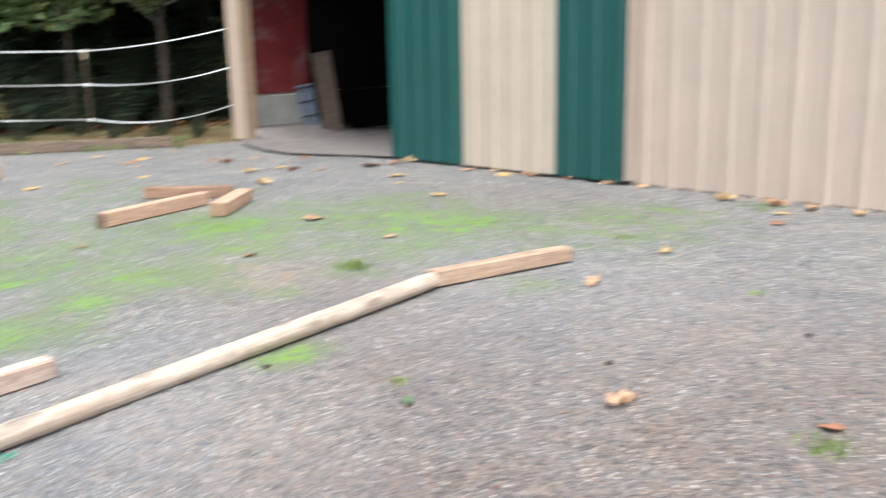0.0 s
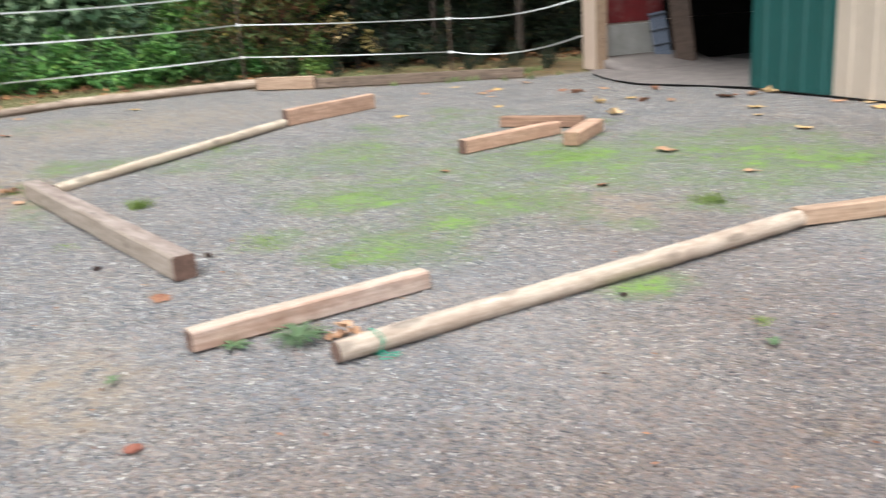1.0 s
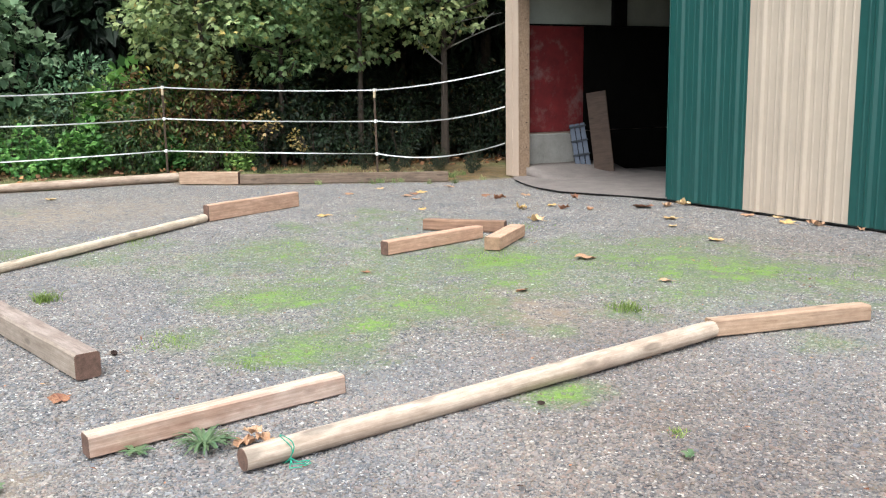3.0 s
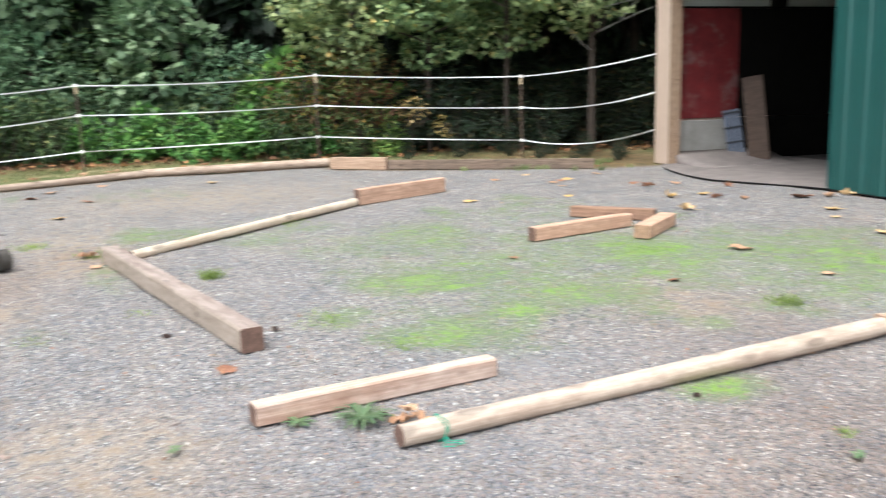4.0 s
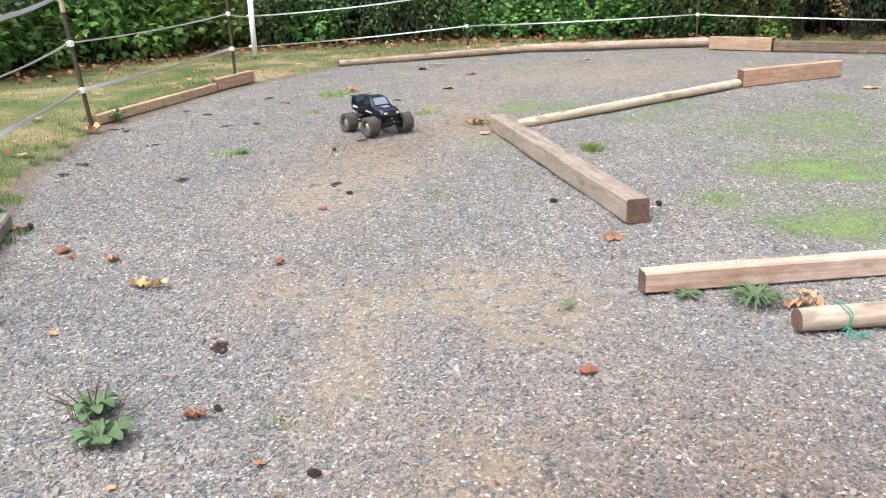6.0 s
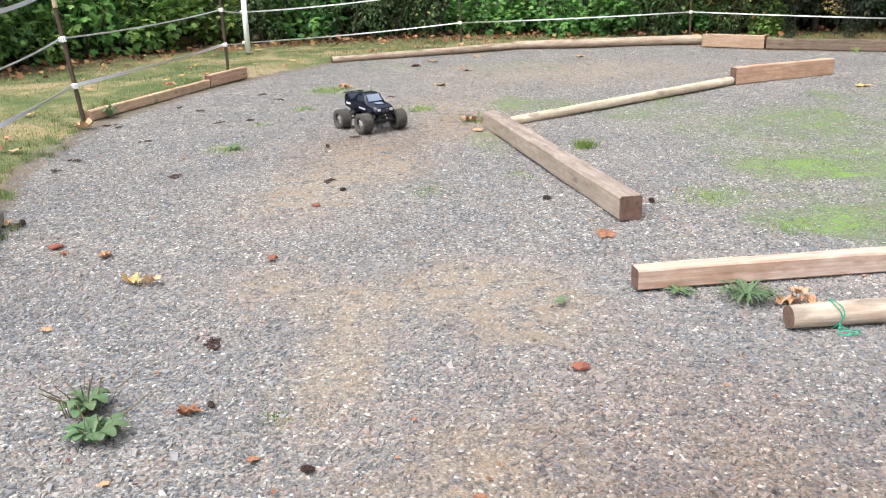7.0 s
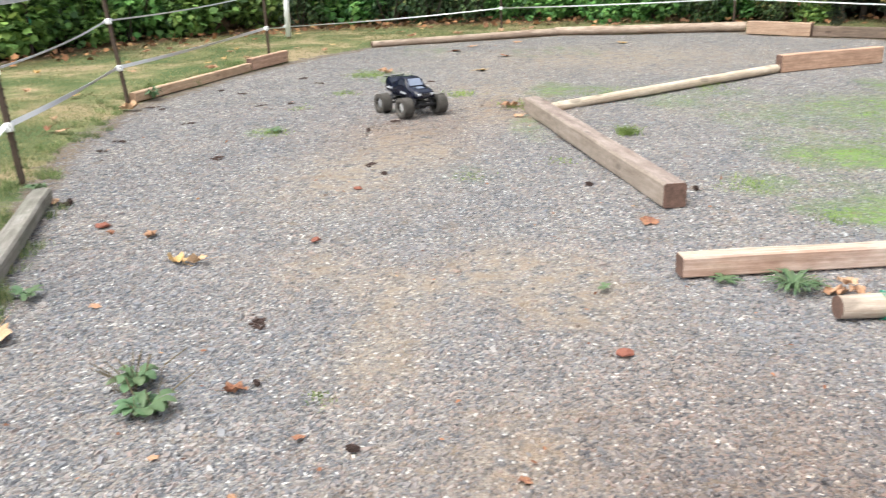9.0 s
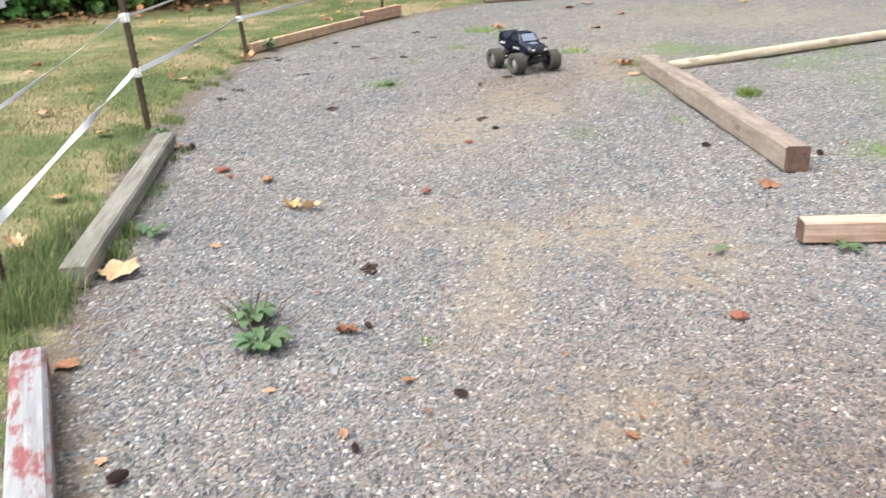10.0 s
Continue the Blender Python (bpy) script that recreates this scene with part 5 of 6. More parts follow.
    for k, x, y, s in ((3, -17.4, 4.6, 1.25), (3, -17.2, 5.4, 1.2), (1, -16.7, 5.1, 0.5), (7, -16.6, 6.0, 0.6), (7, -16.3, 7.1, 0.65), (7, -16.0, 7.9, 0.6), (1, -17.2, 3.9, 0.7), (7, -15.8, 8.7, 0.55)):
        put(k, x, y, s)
    for x, y, s in ((-15.9, 6.0, 0.85), (-15.7, 6.5, 0.6)):
        w = tree_kind("sapling", "small sapling with yellow leaves behind the fence", 1.25, 0.7, (0.35, 0.35), 90, 0.08, "lobed", M_YELLOW, 0.012, 7, 0.18)
        w.matrix_world = pose(x, y, 0) @ Matrix.Scale(s, 4)
    # bare-trunked young tree between the fence and the barn
    t = tree_kind("broadleaf_tree", "slim bare-trunked tree beside the barn", 6.0, 2.2, (1.5, 1.9), 5600, 0.105, "lobed", M_BOUGH, 0.085, 46, 0.42, 0.02)
    t.matrix_world = pose(-15.3, 9.42, 0)
    for a, b_ in (((0.03, 0.05, 2.25), (0.35, 1.3, 2.78)), ((0.03, 0.05, 2.7), (0.2, 1.25, 2.95)), ((0.1, 0.6, 2.52), (0.3, 1.0, 2.95)), ((0.02, -0.05, 1.95), (0.2, -0.7, 2.4))):
        bm = bmesh.new()
        limb(bm, a, b_, 0.017, 0.006, (0.02, -0.06), 5)
        part("bare_branch", bm, M_PALEBARK, t, "thin leafless branch")
    a = tree_kind("broadleaf_tree", "pale green alder with low boughs over the fence", 5.0, 1.75, (1.2, 1.7), 5000, 0.112, "lobed", M_BOUGH, 0.06, 50, 0.36)
    a.matrix_world = pose(-16.75, 6.6, 0)
    m = pose(-17.0, 5.2, 0, 0, 0, 170)
    copy_thing(a, m).matrix_basis = m
    m = pose(-16.2, 8.0, 0, 0, 0, 60) @ Matrix.Scale(1.12, 4)
    copy_thing(a, m).matrix_basis = m
    # conifers added behind to keep sky light off the shrubs by the barn
    shade = tree_kind("conifer_tree", "bare-trunked dark conifer added to shade the shrubs", 9.5, 2.7, (2.7, 2.7), 3000, 0.52, "spray", M_CONIFER, 0.16, 70, 0.75)
    shade.matrix_world = pose(-19.6, 9.0, 0)
    for x, y in ((-17.6, 12.0), (-19.4, 10.6), (-20.4, 6.6), (-15.2, 13.6), (-17.4, 13.4), (-19.9, 7.6)):
        m = pose(x, y, 0, 0, 0, x * 50)
        copy_thing(shade, m).matrix_basis = m
    birch = base("birch_tree", pose(-22.4, 3.1, 0), "slim pale-barked tree in the dark woods", "tree")
    bm = bmesh.new()
    limb(bm, (0, 0, -0.05), (0.35, 0.25, 9.0), 0.11, 0.05, (0.1, -0.12), 12)
    part("trunk", bm, M_PALEBARK, birch)
    bm = bmesh.new()
    for k in range(7):
        limb(bm, (0.2, 0.1, 4.2 + 0.6 * k), (0.2 + 1.3 * math.cos(2.4 * k), 0.1 + 1.3 * math.sin(2.4 * k), 5.0 + 0.6 * k), 0.03, 0.008, (0.05, 0.05), 4)
    part("limbs", bm, M_BARK, birch)
    p, o = crown_points((0.3, 0.2, 7.0), (1.6, 1.6, 2.4), 26, 700, 0.5)
    v, f = leaf_cloud(p, o, rng.uniform(0.07, 0.13, 700), "oval")
    raw("crown", v, f, M_BOUGH, birch)
    m = pose(-22.6, 4.85, 0, 0, 0, 130) @ Matrix.Scale(1.1, 4)
    copy_thing(birch, m).matrix_basis = m
    s = tree_kind("sapling", "young lawn tree with a thin grey trunk", 2.9, 0.75, (0.6, 0.6), 620, 0.1, "lobed", M_BOUGH, 0.026, 16, 0.3, 0.08)
    s.matrix_world = pose(-13.25, -6.8, 0.02)
    bm = bmesh.new()
    for k in range(7):
        box(bm, (0.004, 0.035, 0.03), pose(0.03 + 0.004 * math.sin(k), 0.012 * k, 0.62 - 0.024 * k, 25, 12 * math.sin(k * 1.3), 0), 0.0)
    for k, x, y, s_ in ((1, -18.5, 3.3, 1.0), (0, -18.5, 4.2, 1.15), (1, -18.4, 4.9, 1.15), (0, -18.0, 5.7, 1.2), (7, -17.2, 6.9, 1.0), (7, -14.5, 8.75, 0.2), (7, -14.0, 8.5, 0.15), (7, -13.6, 8.95, 0.2), (7, -13.1, 8.6, 0.13), (7, -14.9, 8.3, 0.2), (7, -15.0, 7.5, 0.16), (7, -14.6, 7.9, 0.13), (7, -15.3, 6.6, 0.17), (7, -15.6, 5.7, 0.15), (7, -13.4, 7.9, 0.1), (7, -14.1, 7.6, 0.1)):
        put(k, x, y, s_)
    rib = finish("ribbon", bm, M_TWINE)
    rib.matrix_world = pose(-13.25, -6.8, 0.0, 0, 0, 35)
    tagged(rib, "teal plastic ribbon tied to a sapling trunk", "ribbon")


build_hedge()


# ---- loose gravel ----
def stone_field(count, area, sizes, seed):
    r = np.random.default_rng(seed)
    (x0, x1), (y0, y1) = area
    px, py = r.uniform(x0, x1, count), r.uniform(y0, y1, count)
    h, yard, d = ground_height(px, py)
    keep = yard & (d > 0.05)
    return px[keep], py[keep], h[keep], r.uniform(*sizes, keep.sum()) * r.choice([0.6, 0.8, 1.0, 1.0, 1.5], keep.sum()), r


def build_stones():
    """Angular chips with tilted flat tops near by, simpler ones far off."""
    chip = np.array([(0, 1, 2, 3), (4, 5, 1, 0), (5, 6, 2, 1), (6, 7, 3, 2), (7, 4, 0, 3)])
    vs, fs, at, n0 = [], [], [], 0
    for count, area, sizes, seed in ((95000, ((-4.2, -0.8), (-2.4, 2.0)), (0.0042, 0.0098), 1), (50000, ((-4.0, -0.2), (1.4, 5.0)), (0.0045, 0.0105), 2), (62000, ((-8.6, -3.8), (-3.6, 5.0)), (0.0055, 0.0105), 3), (30000, ((-14.0, -2.0), (-3.0, 8.3)), (0.008, 0.014), 4), (2200, ((-9.0, -0.8), (-2.8, 5.0)), (0.012, 0.017), 5)):
        px, py, h, s, r = stone_field(count, area, sizes, seed)
        far = np.hypot(px, py)
        moss, sand = spots(MOSS, px, py), spots(SAND, px, py)
        edge = np.clip(distance_to(EDGE, px, py) / 0.45, 0, 1)
        turn = np.degrees(np.arctan2(-px, py))
        keep = (far < 16) & (far > 1.75) & (turn > 11) & (turn < 130) & (0.9 * moss + 0.95 * sand < r.uniform(0.2, 1.05, len(px))) & (r.uniform(0, 1, len(px)) < 0.25 + 0.75 * edge)
        px, py, h, s, moss, sand = px[keep], py[keep], h[keep], s[keep], moss[keep], sand[keep]
        n = len(px)
        ang = np.arange(4)[None] * (math.pi / 2) + r.uniform(-0.62, 0.62, (n, 4))
        rad = r.uniform(0.6, 1.15, (n, 4))
        x, y = np.cos(ang) * rad * r.uniform(0.95, 1.5, (n, 1)), np.sin(ang) * rad * r.uniform(0.6, 0.95, (n, 1))
        tx, ty, hi = r.normal(0, 0.2, (n, 1)), r.normal(0, 0.2, (n, 1)), r.uniform(0.2, 0.5, (n, 1))
        zt = np.maximum(hi + x * tx + y * ty, 0.08)
        sc = r.uniform(0.62, 0.92, (n, 4))
        X, Y, Z = np.concatenate([x * sc, x], 1), np.concatenate([y * sc, y], 1), np.concatenate([zt, np.full((n, 4), -0.25)], 1)
        a = r.uniform(0, 6.3, n)
        ca, sa, k = np.cos(a)[:, None], np.sin(a)[:, None], s[:, None]
        p = np.stack([(X * ca - Y * sa) * k + px[:, None], (X * sa + Y * ca) * k + py[:, None], Z * k + h[:, None]], -1)
        vs.append(p.reshape(-1, 3))
        fs.append((np.arange(n)[:, None, None] * 8 + chip[None]).reshape(-1, 4) + n0)
        at.append(np.repeat(np.stack([spots(BROWN, px, py), sand, moss], 1), 8, 0))
        n0 += n * 8
    ob = raw("gravel", np.concatenate(vs), np.concatenate(fs), M_STONE)
    at = np.concatenate(at).astype(np.float32)
    for k, name in enumerate(("brown", "sand", "moss")):
        ob.data.attributes.new(name, "FLOAT", "POINT").data.foreach_set("value", np.ascontiguousarray(at[:, k]))
    tagged(ob, "loose crushed grey and pinkish gravel", "gravel", kind="stuff")


build_stones()


# ---- grass, moss and weeds ----
def blades(name, px, py, h, height, width, mat, label, lean=0.5, seed=3):
    r = np.random.default_rng(seed)
    n = len(px)
    a = r.uniform(0, 6.3, n)
    l = r.normal(0, lean, n) * height
    b = r.uniform(0, 6.3, n)
    dx, dy = np.cos(a) * width, np.sin(a) * width
    mx, my = px + np.cos(b) * l * 0.35, py + np.sin(b) * l * 0.35
    tx, ty = px + np.cos(b) * l, py + np.sin(b) * l
    z0, z1, z2 = h - 0.004, h + height * 0.6, h + height * r.uniform(0.75, 1.0, n)
    v = np.stack([np.stack(q, -1) for q in ((px - dx, py - dy, z0), (px + dx, py + dy, z0), (mx + dx * 0.7, my + dy * 0.7, z1), (mx - dx * 0.7, my - dy * 0.7, z1), (tx, ty, z2))], 1)
    i = np.arange(n)[:, None] * 5
    quads, tris = (i + np.array([[0, 1, 2, 3]])), (i + np.array([[3, 2, 4]]))
    faces = quads.tolist() + tris.tolist()
    ob = raw(name, v.reshape(-1, 3), faces, mat)
    return tagged(ob, label, "grass" if "grass" in name else "moss", kind="stuff")


def build_grass():
    r = np.random.default_rng(11)
    zones = ((90000, (-9.5, -1.2), (-5.2, -1.6), 0.012, 0.028, 0.0015), (60000, (-18.0, -4.0), (-9.0, 0.5), 0.018, 0.036, 0.003), (16000, (-18.0, -14.2), (-2.0, 8.5), 0.03, 0.06, 0.003))
    X, Y, H, L, W = [], [], [], [], []
    for count, xr, yr, lo, hi, w in zones:
        px, py = r.uniform(*xr, count), r.uniform(*yr, count)
        h, yard, d = ground_height(px, py)
        thick = 0.5 + 0.5 * np.sin(px * 1.7 + 2 * np.sin(py * 1.3)) * np.sin(py * 2.1 + px)
        k = (~yard | (d < r.uniform(0, 0.14, count) * thick)) & ~inside(WILD, px, py) & (r.uniform(0, 1, count) < 0.35 + 0.65 * thick)
        X.append(px[k]), Y.append(py[k]), H.append(h[k]), L.append(r.uniform(lo, hi, k.sum()) * (0.7 + 0.6 * thick[k])), W.append(np.full(k.sum(), w))
    # longer tufts along the timbers and the fence
    for x0, y0, x1, y1, n, hi, sp in ((-2.35, -2.38, -3.0, -2.62, 2600, 0.12, 0.12), (-2.6, -2.3, -2.9, -2.42, 700, 0.17, 0.06), (-2.85, -2.5, -3.6, -2.75, 1200, 0.15, 0.08), (-3.2, -2.3, -3.6, -2.44, 420, 0.1, 0.03), (-3.4, -2.4, -5.0, -2.78, 350, 0.06, 0.03), (-3.0, -2.6, -5.2, -3.2, 1400, 0.08, 0.1), (-5.3, -3.3, -8.8, -3.85, 1600, 0.07, 0.1), (-5.6, -3.15, -5.8, -3.3, 400, 0.07, 0.12), (-8.8, -3.95, -12.0, -3.4, 1500, 0.12, 0.1), (-1.4, -1.9, -2.3, -2.4, 1000, 0.09, 0.1),
                                      (-15.7, 0.8, -15.6, 4.4, 900, 0.12, 0.12), (-14.6, 5.0, -12.6, 8.0, 4200, 0.12, 0.3), (-14.2, -2.1, -15.6, 0.8, 900, 0.1, 0.12)):
        knots = max(4, n // 45)
        which = r.integers(0, knots, n)
        t = r.uniform(0, 1, knots)[which]
        px = x0 + (x1 - x0) * t + r.normal(0, sp, knots)[which] + r.normal(0, 0.028, n)
        py = y0 + (y1 - y0) * t + r.normal(0, sp, knots)[which] + r.normal(0, 0.028, n)
        h, yard, d = ground_height(px, py)
        X.append(px), Y.append(py), H.append(h), L.append(r.uniform(0.35, 1.0, n) * hi), W.append(np.full(n, 0.0018 if x0 > -9 else 0.003))
    blades("grass", *[np.concatenate(q[:3]) for q in (X, Y, H, L, W)], M_GRASS, "short half-dry grass of the lawn", 0.7)
    blades("long_grass", *[np.concatenate(q[3:]) for q in (X, Y, H, L, W)], M_TUFT, "longer green grass along the timbers and fence", 0.6, 9)
    n = 300000
    px, py = r.uniform(-11.2, -2.6, n), r.uniform(-2.0, 8.3, n)
    h, yard, d = ground_height(px, py)
    lump = 0.5 + 0.5 * np.sin(px * 9 + 3 * np.sin(py * 7)) * np.sin(py * 8.3 + 2 * np.sin(px * 5))
    k = yard & (spots(MOSS, px, py) * lump * (0.6 + 0.4 * np.sin(px * 2.9 + 1.3) * np.sin(py * 3.4)) > r.uniform(0.2, 0.9, n))
    m = k.sum()
    blades("moss", px[k], py[k], h[k], r.uniform(0.005, 0.013, m), np.full(m, 0.004), M_MOSS, "bright green moss in the gravel", 0.7, 5)
    # green tufts in the gravel
    X, Y, H, L, W = [], [], [], [], []
    for x, y, n, rad, hi in ((-6.89, 0.78, 160, 0.07, 0.1), (-7.23, -2.02, 120, 0.12, 0.03), (-10.68, -1.59, 220, 0.22, 0.05), (-9.06, -0.51, 160, 0.16, 0.05), (-9.29, -1.7, 80, 0.12, 0.04), (-8.4, -1.98, 60, 0.1, 0.03), (-5.59, -0.42, 60, 0.1, 0.02), (-8.27, 0.05, 160, 0.2, 0.05), (-8.9, 1.0, 200, 0.3, 0.04), (-9.3, 1.9, 200, 0.3, 0.04),
                              (-5.24, 1.22, 120, 0.15, 0.03), (-4.54, 1.47, 90, 0.12, 0.03), (-4.27, 3.93, 160, 0.1, 0.07), (-3.3, 5.8, 80, 0.12, 0.04), (-1.9, 4.9, 40, 0.06, 0.03), (-0.9, 3.1, 90, 0.08, 0.05), (-7.6, 5.6, 120, 0.25, 0.04), (-3.05, 7.6, 120, 0.2, 0.05), (-2.62, -0.91, 50, 0.05, 0.02), (-9.7, -3.72, 120, 0.06, 0.11), (-2.55, 2.6, 40, 0.04, 0.03), (-6.0, 0.2, 60, 0.12, 0.025)):
        px, py = x + r.normal(0, rad * 0.6, n), y + r.normal(0, rad * 0.6, n)
        h, yard, d = ground_height(px, py)
        X.append(px), Y.append(py), H.append(h), L.append(r.uniform(0.4, 1.0, n) * hi), W.append(np.full(n, 0.003))
    blades("grass_tufts", *[np.concatenate(q) for q in (X, Y, H, L, W)], M_MOSS, "small green grass tufts growing in gravel", 1.1, 6)


build_grass()


def rosette(name, label, x, y, leaves, length, width, rise, mat, toothed=False, stalks=0, seed=0):
    """A flat weed: leaves spread round its middle, and seed stalks."""
    r = np.random.default_rng(seed)
    ob = base(name, pose(x, y, 0.0), label, "weed")
    for k in range(leaves):
        a = 2.4 * k + r.uniform(-0.2, 0.2)
        ln, up = length * r.uniform(0.5, 1.08), rise * r.uniform(0.5, 1.3)
        bm = bmesh.new()
        rows = []
        for i in range(12):
            t = i / 11
            w = width * max(0.06, math.sin(math.pi * t ** 1.25)) ** 0.6
            if toothed:
                w *= (1.25, 0.5)[i % 2]
            else:
                w = width * (0.13 + 0.87 * min(1.0, (t / 0.62) ** 2.4)) * (1.0 if t < 0.75 else max(0.1, 1 - ((t - 0.75) / 0.25) ** 2) ** 0.5)
            z = 0.006 + up * ln * math.sin(t * 2.3)
            rows.append([bm.verts.new((t * ln, w, z + w * 0.3)), bm.verts.new((t * ln, 0, z)), bm.verts.new((t * ln, -w, z + w * 0.3))])
        for p, q in zip(rows, rows[1:]):
            bm.faces.new((p[0], p[1], q[1], q[0])), bm.faces.new((p[1], p[2], q[2], q[1]))
        lf = part("leaf", bm, mat, ob, smooth=True)
        lf.matrix_basis = pose(r.uniform(-0.01, 0.01), r.uniform(-0.01, 0.01), 0, 0, 0, math.degrees(a))
    for k in range(stalks):
        a = r.uniform(0, 6.3)
        bm = bmesh.new()
        h, l = r.uniform(0.08, 0.14), r.uniform(0.01, 0.07)
        mid, top = Vector((l * 0.4 * math.cos(a), l * 0.4 * math.sin(a), h * 0.55)), Vector((l * math.cos(a), l * math.sin(a), h))
        foot = Vector((r.uniform(-0.06, 0.06), r.uniform(-0.06, 0.06), 0.0))
        mid, top = mid + foot, top + foot * 1.6
        tube(bm, foot, mid, 0.0017, 0.0014, 5)
        tube(bm, mid, top, 0.0027, 0.0015, 6)
        part("seed_stalk", bm, M_SEED, ob)
    return ob


rosette("plantain_weed", "broad-leaved plantain with brown seed stalks in gravel", -2.7, -1.53, 30, 0.092, 0.0185, 0.55, M_WEED, stalks=13, seed=1)
rosette("plantain_weed", "broad-leaved plantain rosette in gravel", -2.51, -1.44, 26, 0.1, 0.02, 0.4, M_WEED, stalks=5, seed=2)
rosette("dandelion_weed", "toothed dandelion rosette beside a timber", -3.52, 0.9, 64, 0.15, 0.0062, 0.3, M_WEED, True, seed=3)
rosette("small_weed", "small green weed against a timber", -3.62, 0.65, 16, 0.08, 0.01, 0.12, M_WEED, True, seed=4)
rosette("small_weed", "tiny green weed in gravel", -3.55, 0.13, 7, 0.05, 0.012, 0.2, M_WEED, True, seed=5)
rosette("dandelion_weed", "leafy green weed beside the grey timber", -3.55, -2.3, 10, 0.1, 0.02, 0.35, M_WEED, True, seed=6)
rosette("small_weed", "low green weed by a fence post", -5.4, -3.12, 12, 0.1, 0.018, 0.4, M_WEED, True, seed=7)
rosette("small_weed", "green weed at the end of an edging board", -9.13, -3.63, 18, 0.13, 0.016, 0.9, M_WEED, True, seed=8)
rosette("small_weed", "low green weed in gravel", -7.23, -2.0, 10, 0.09, 0.02, 0.2, M_WEED, True, seed=9)
rosette("small_weed", "low green weed in gravel", -2.35, 2.45, 7, 0.05, 0.012, 0.2, M_WEED, True, seed=10)


# ---- fallen leaves and cones ----
def fallen_mesh(name, mat, seed, curl):
    r = np.random.default_rng(seed)
    bm = bmesh.new()
    out = []
    for k in range(22):
        a = 2 * math.pi * k / 22
        lobe = 0.74 + 0.26 * abs(math.cos(2.5 * a)) ** 1.4 + r.uniform(-0.08, 0.08)
        out.append((0.5 * lobe * math.cos(a), 0.48 * lobe * math.sin(a)))
    def lift(x, y):
        return curl * (0.55 * y * y * 4 + 0.3 * x * x * 3 + 0.22 * math.sin(9 * x + seed) * math.sin(8 * y + 1)) * 0.5
    c = bm.verts.new((0, 0, 0.02))
    inner = [bm.verts.new((x * 0.5, y * 0.5, 0.02 + lift(x * 0.5, y * 0.5) + r.uniform(0, 0.12) * curl)) for x, y in out]
    outer = [bm.verts.new((x * r.uniform(0.86, 1.08), y * r.uniform(0.86, 1.08), max(0.01, 0.02 + 0.8 * lift(x, y) + r.uniform(-0.05, 0.13) * curl))) for x, y in out]
    n = len(out)
    for i in range(n):
        j = (i + 1) % n
        bm.faces.new((c, inner[i], inner[j]))
        bm.faces.new((inner[i], outer[i], outer[j], inner[j]))
    tube(bm, (-0.25, 0, 0.03), (-0.85, 0.1, 0.05), 0.012, 0.009, 5)
    bmesh.ops.recalc_face_normals(bm, faces=bm.faces)
    return finish(name, bm, mat)


def build_fallen():
    protos = {}
    labels = {0: "curled orange-brown fallen maple leaf", 1: "yellow fallen maple leaf", 2: "dry red-brown fallen leaf", 3: "pale tan fallen maple leaf lying flat"}
    for kind, mat in ((0, M_FALL), (1, M_FALL_Y), (2, M_FALL_R), (3, M_FALL_P)):
        for v, curl in enumerate((0.4, 1.35)):
            ob = fallen_mesh("fallen_leaf", mat, 3 * kind + v, curl)
            protos[kind, v] = [tagged(ob, labels[kind], "leaf", "fallen leaves"), False]

    def put(x, y, size, kind, v, z=0.0):
        size *= 0.92
        p = protos[kind, v]
        h = float(ground_height(np.array([x]), np.array([y]))[0][0])
        m = pose(x, y, h + z + 0.006, random.uniform(-8, 8), random.uniform(-8, 8), random.uniform(0, 360)) @ Matrix.Diagonal((size * 1.12, size * 0.66, size * 0.9, 1) if v else (size, size, size, 1))
        if p[1]:
            copy_thing(p[0], m).matrix_basis = m
        else:
            p[0].matrix_world, p[1] = m, True

    for x, y, size, kind, v in LEAVES:
        put(x, y, size, kind, v, 0.012 if kind == 3 else 0.0)
    for x, y, size, z, v in ((-3.47, 1.05, 0.12, 0.0, 1), (-3.42, 1.12, 0.12, 0.015, 1), (-3.36, 1.17, 0.12, 0.0, 1), (-3.46, 1.09, 0.11, 0.045, 1)):
        put(x, y, size, 0 if x < -3.4 else 1, v, z)
    for x, y, z in ((-15.2, 0.6, 0.13), (-15.0, 0.1, 0.12), (-14.6, -0.6, 0.12), (-15.36, 2.0, 0.15), (-10.5, -3.4, 0.13), (-14.3, -1.3, 0.12)):
        put(x, y, 0.17, 0, 1, z)
    r = np.random.default_rng(21)
    n = 0
    while n < 70:
        x, y = r.uniform(-17.5, -2.5), r.uniform(-7.5, 8)
        hx, hy = np.array([x]), np.array([y])
        if not inside(YARD, hx, hy)[0] and not inside(WILD, hx, hy)[0]:
            put(x, y, r.uniform(0.09, 0.15), int(r.choice([0, 0, 2, 1])), int(r.integers(0, 2)), 0.02)
            n += 1
    # drift of leaves along the hedge foot
    pts = []
    for off in (-0.8, -0.3, 0.2):
        pts += line_points(HEDGE, 0.085, off, 0.45)
    p = np.array([(x, y, 0.05) for x, y in pts])
    p[:, 2] += rng.uniform(0, 0.08, len(p))
    v, f = leaf_cloud(p, rng.normal(size=p.shape) * np.array((1, 1, 0.15)), rng.uniform(0.05, 0.115, len(p)), "lobed")
    v[:, 2] = np.maximum(v[:, 2], 0.035)
    tagged(raw("leaf_litter", v, f, M_LITTER), "orange and brown leaf litter at the foot of the hedge", "leaf litter", kind="stuff")


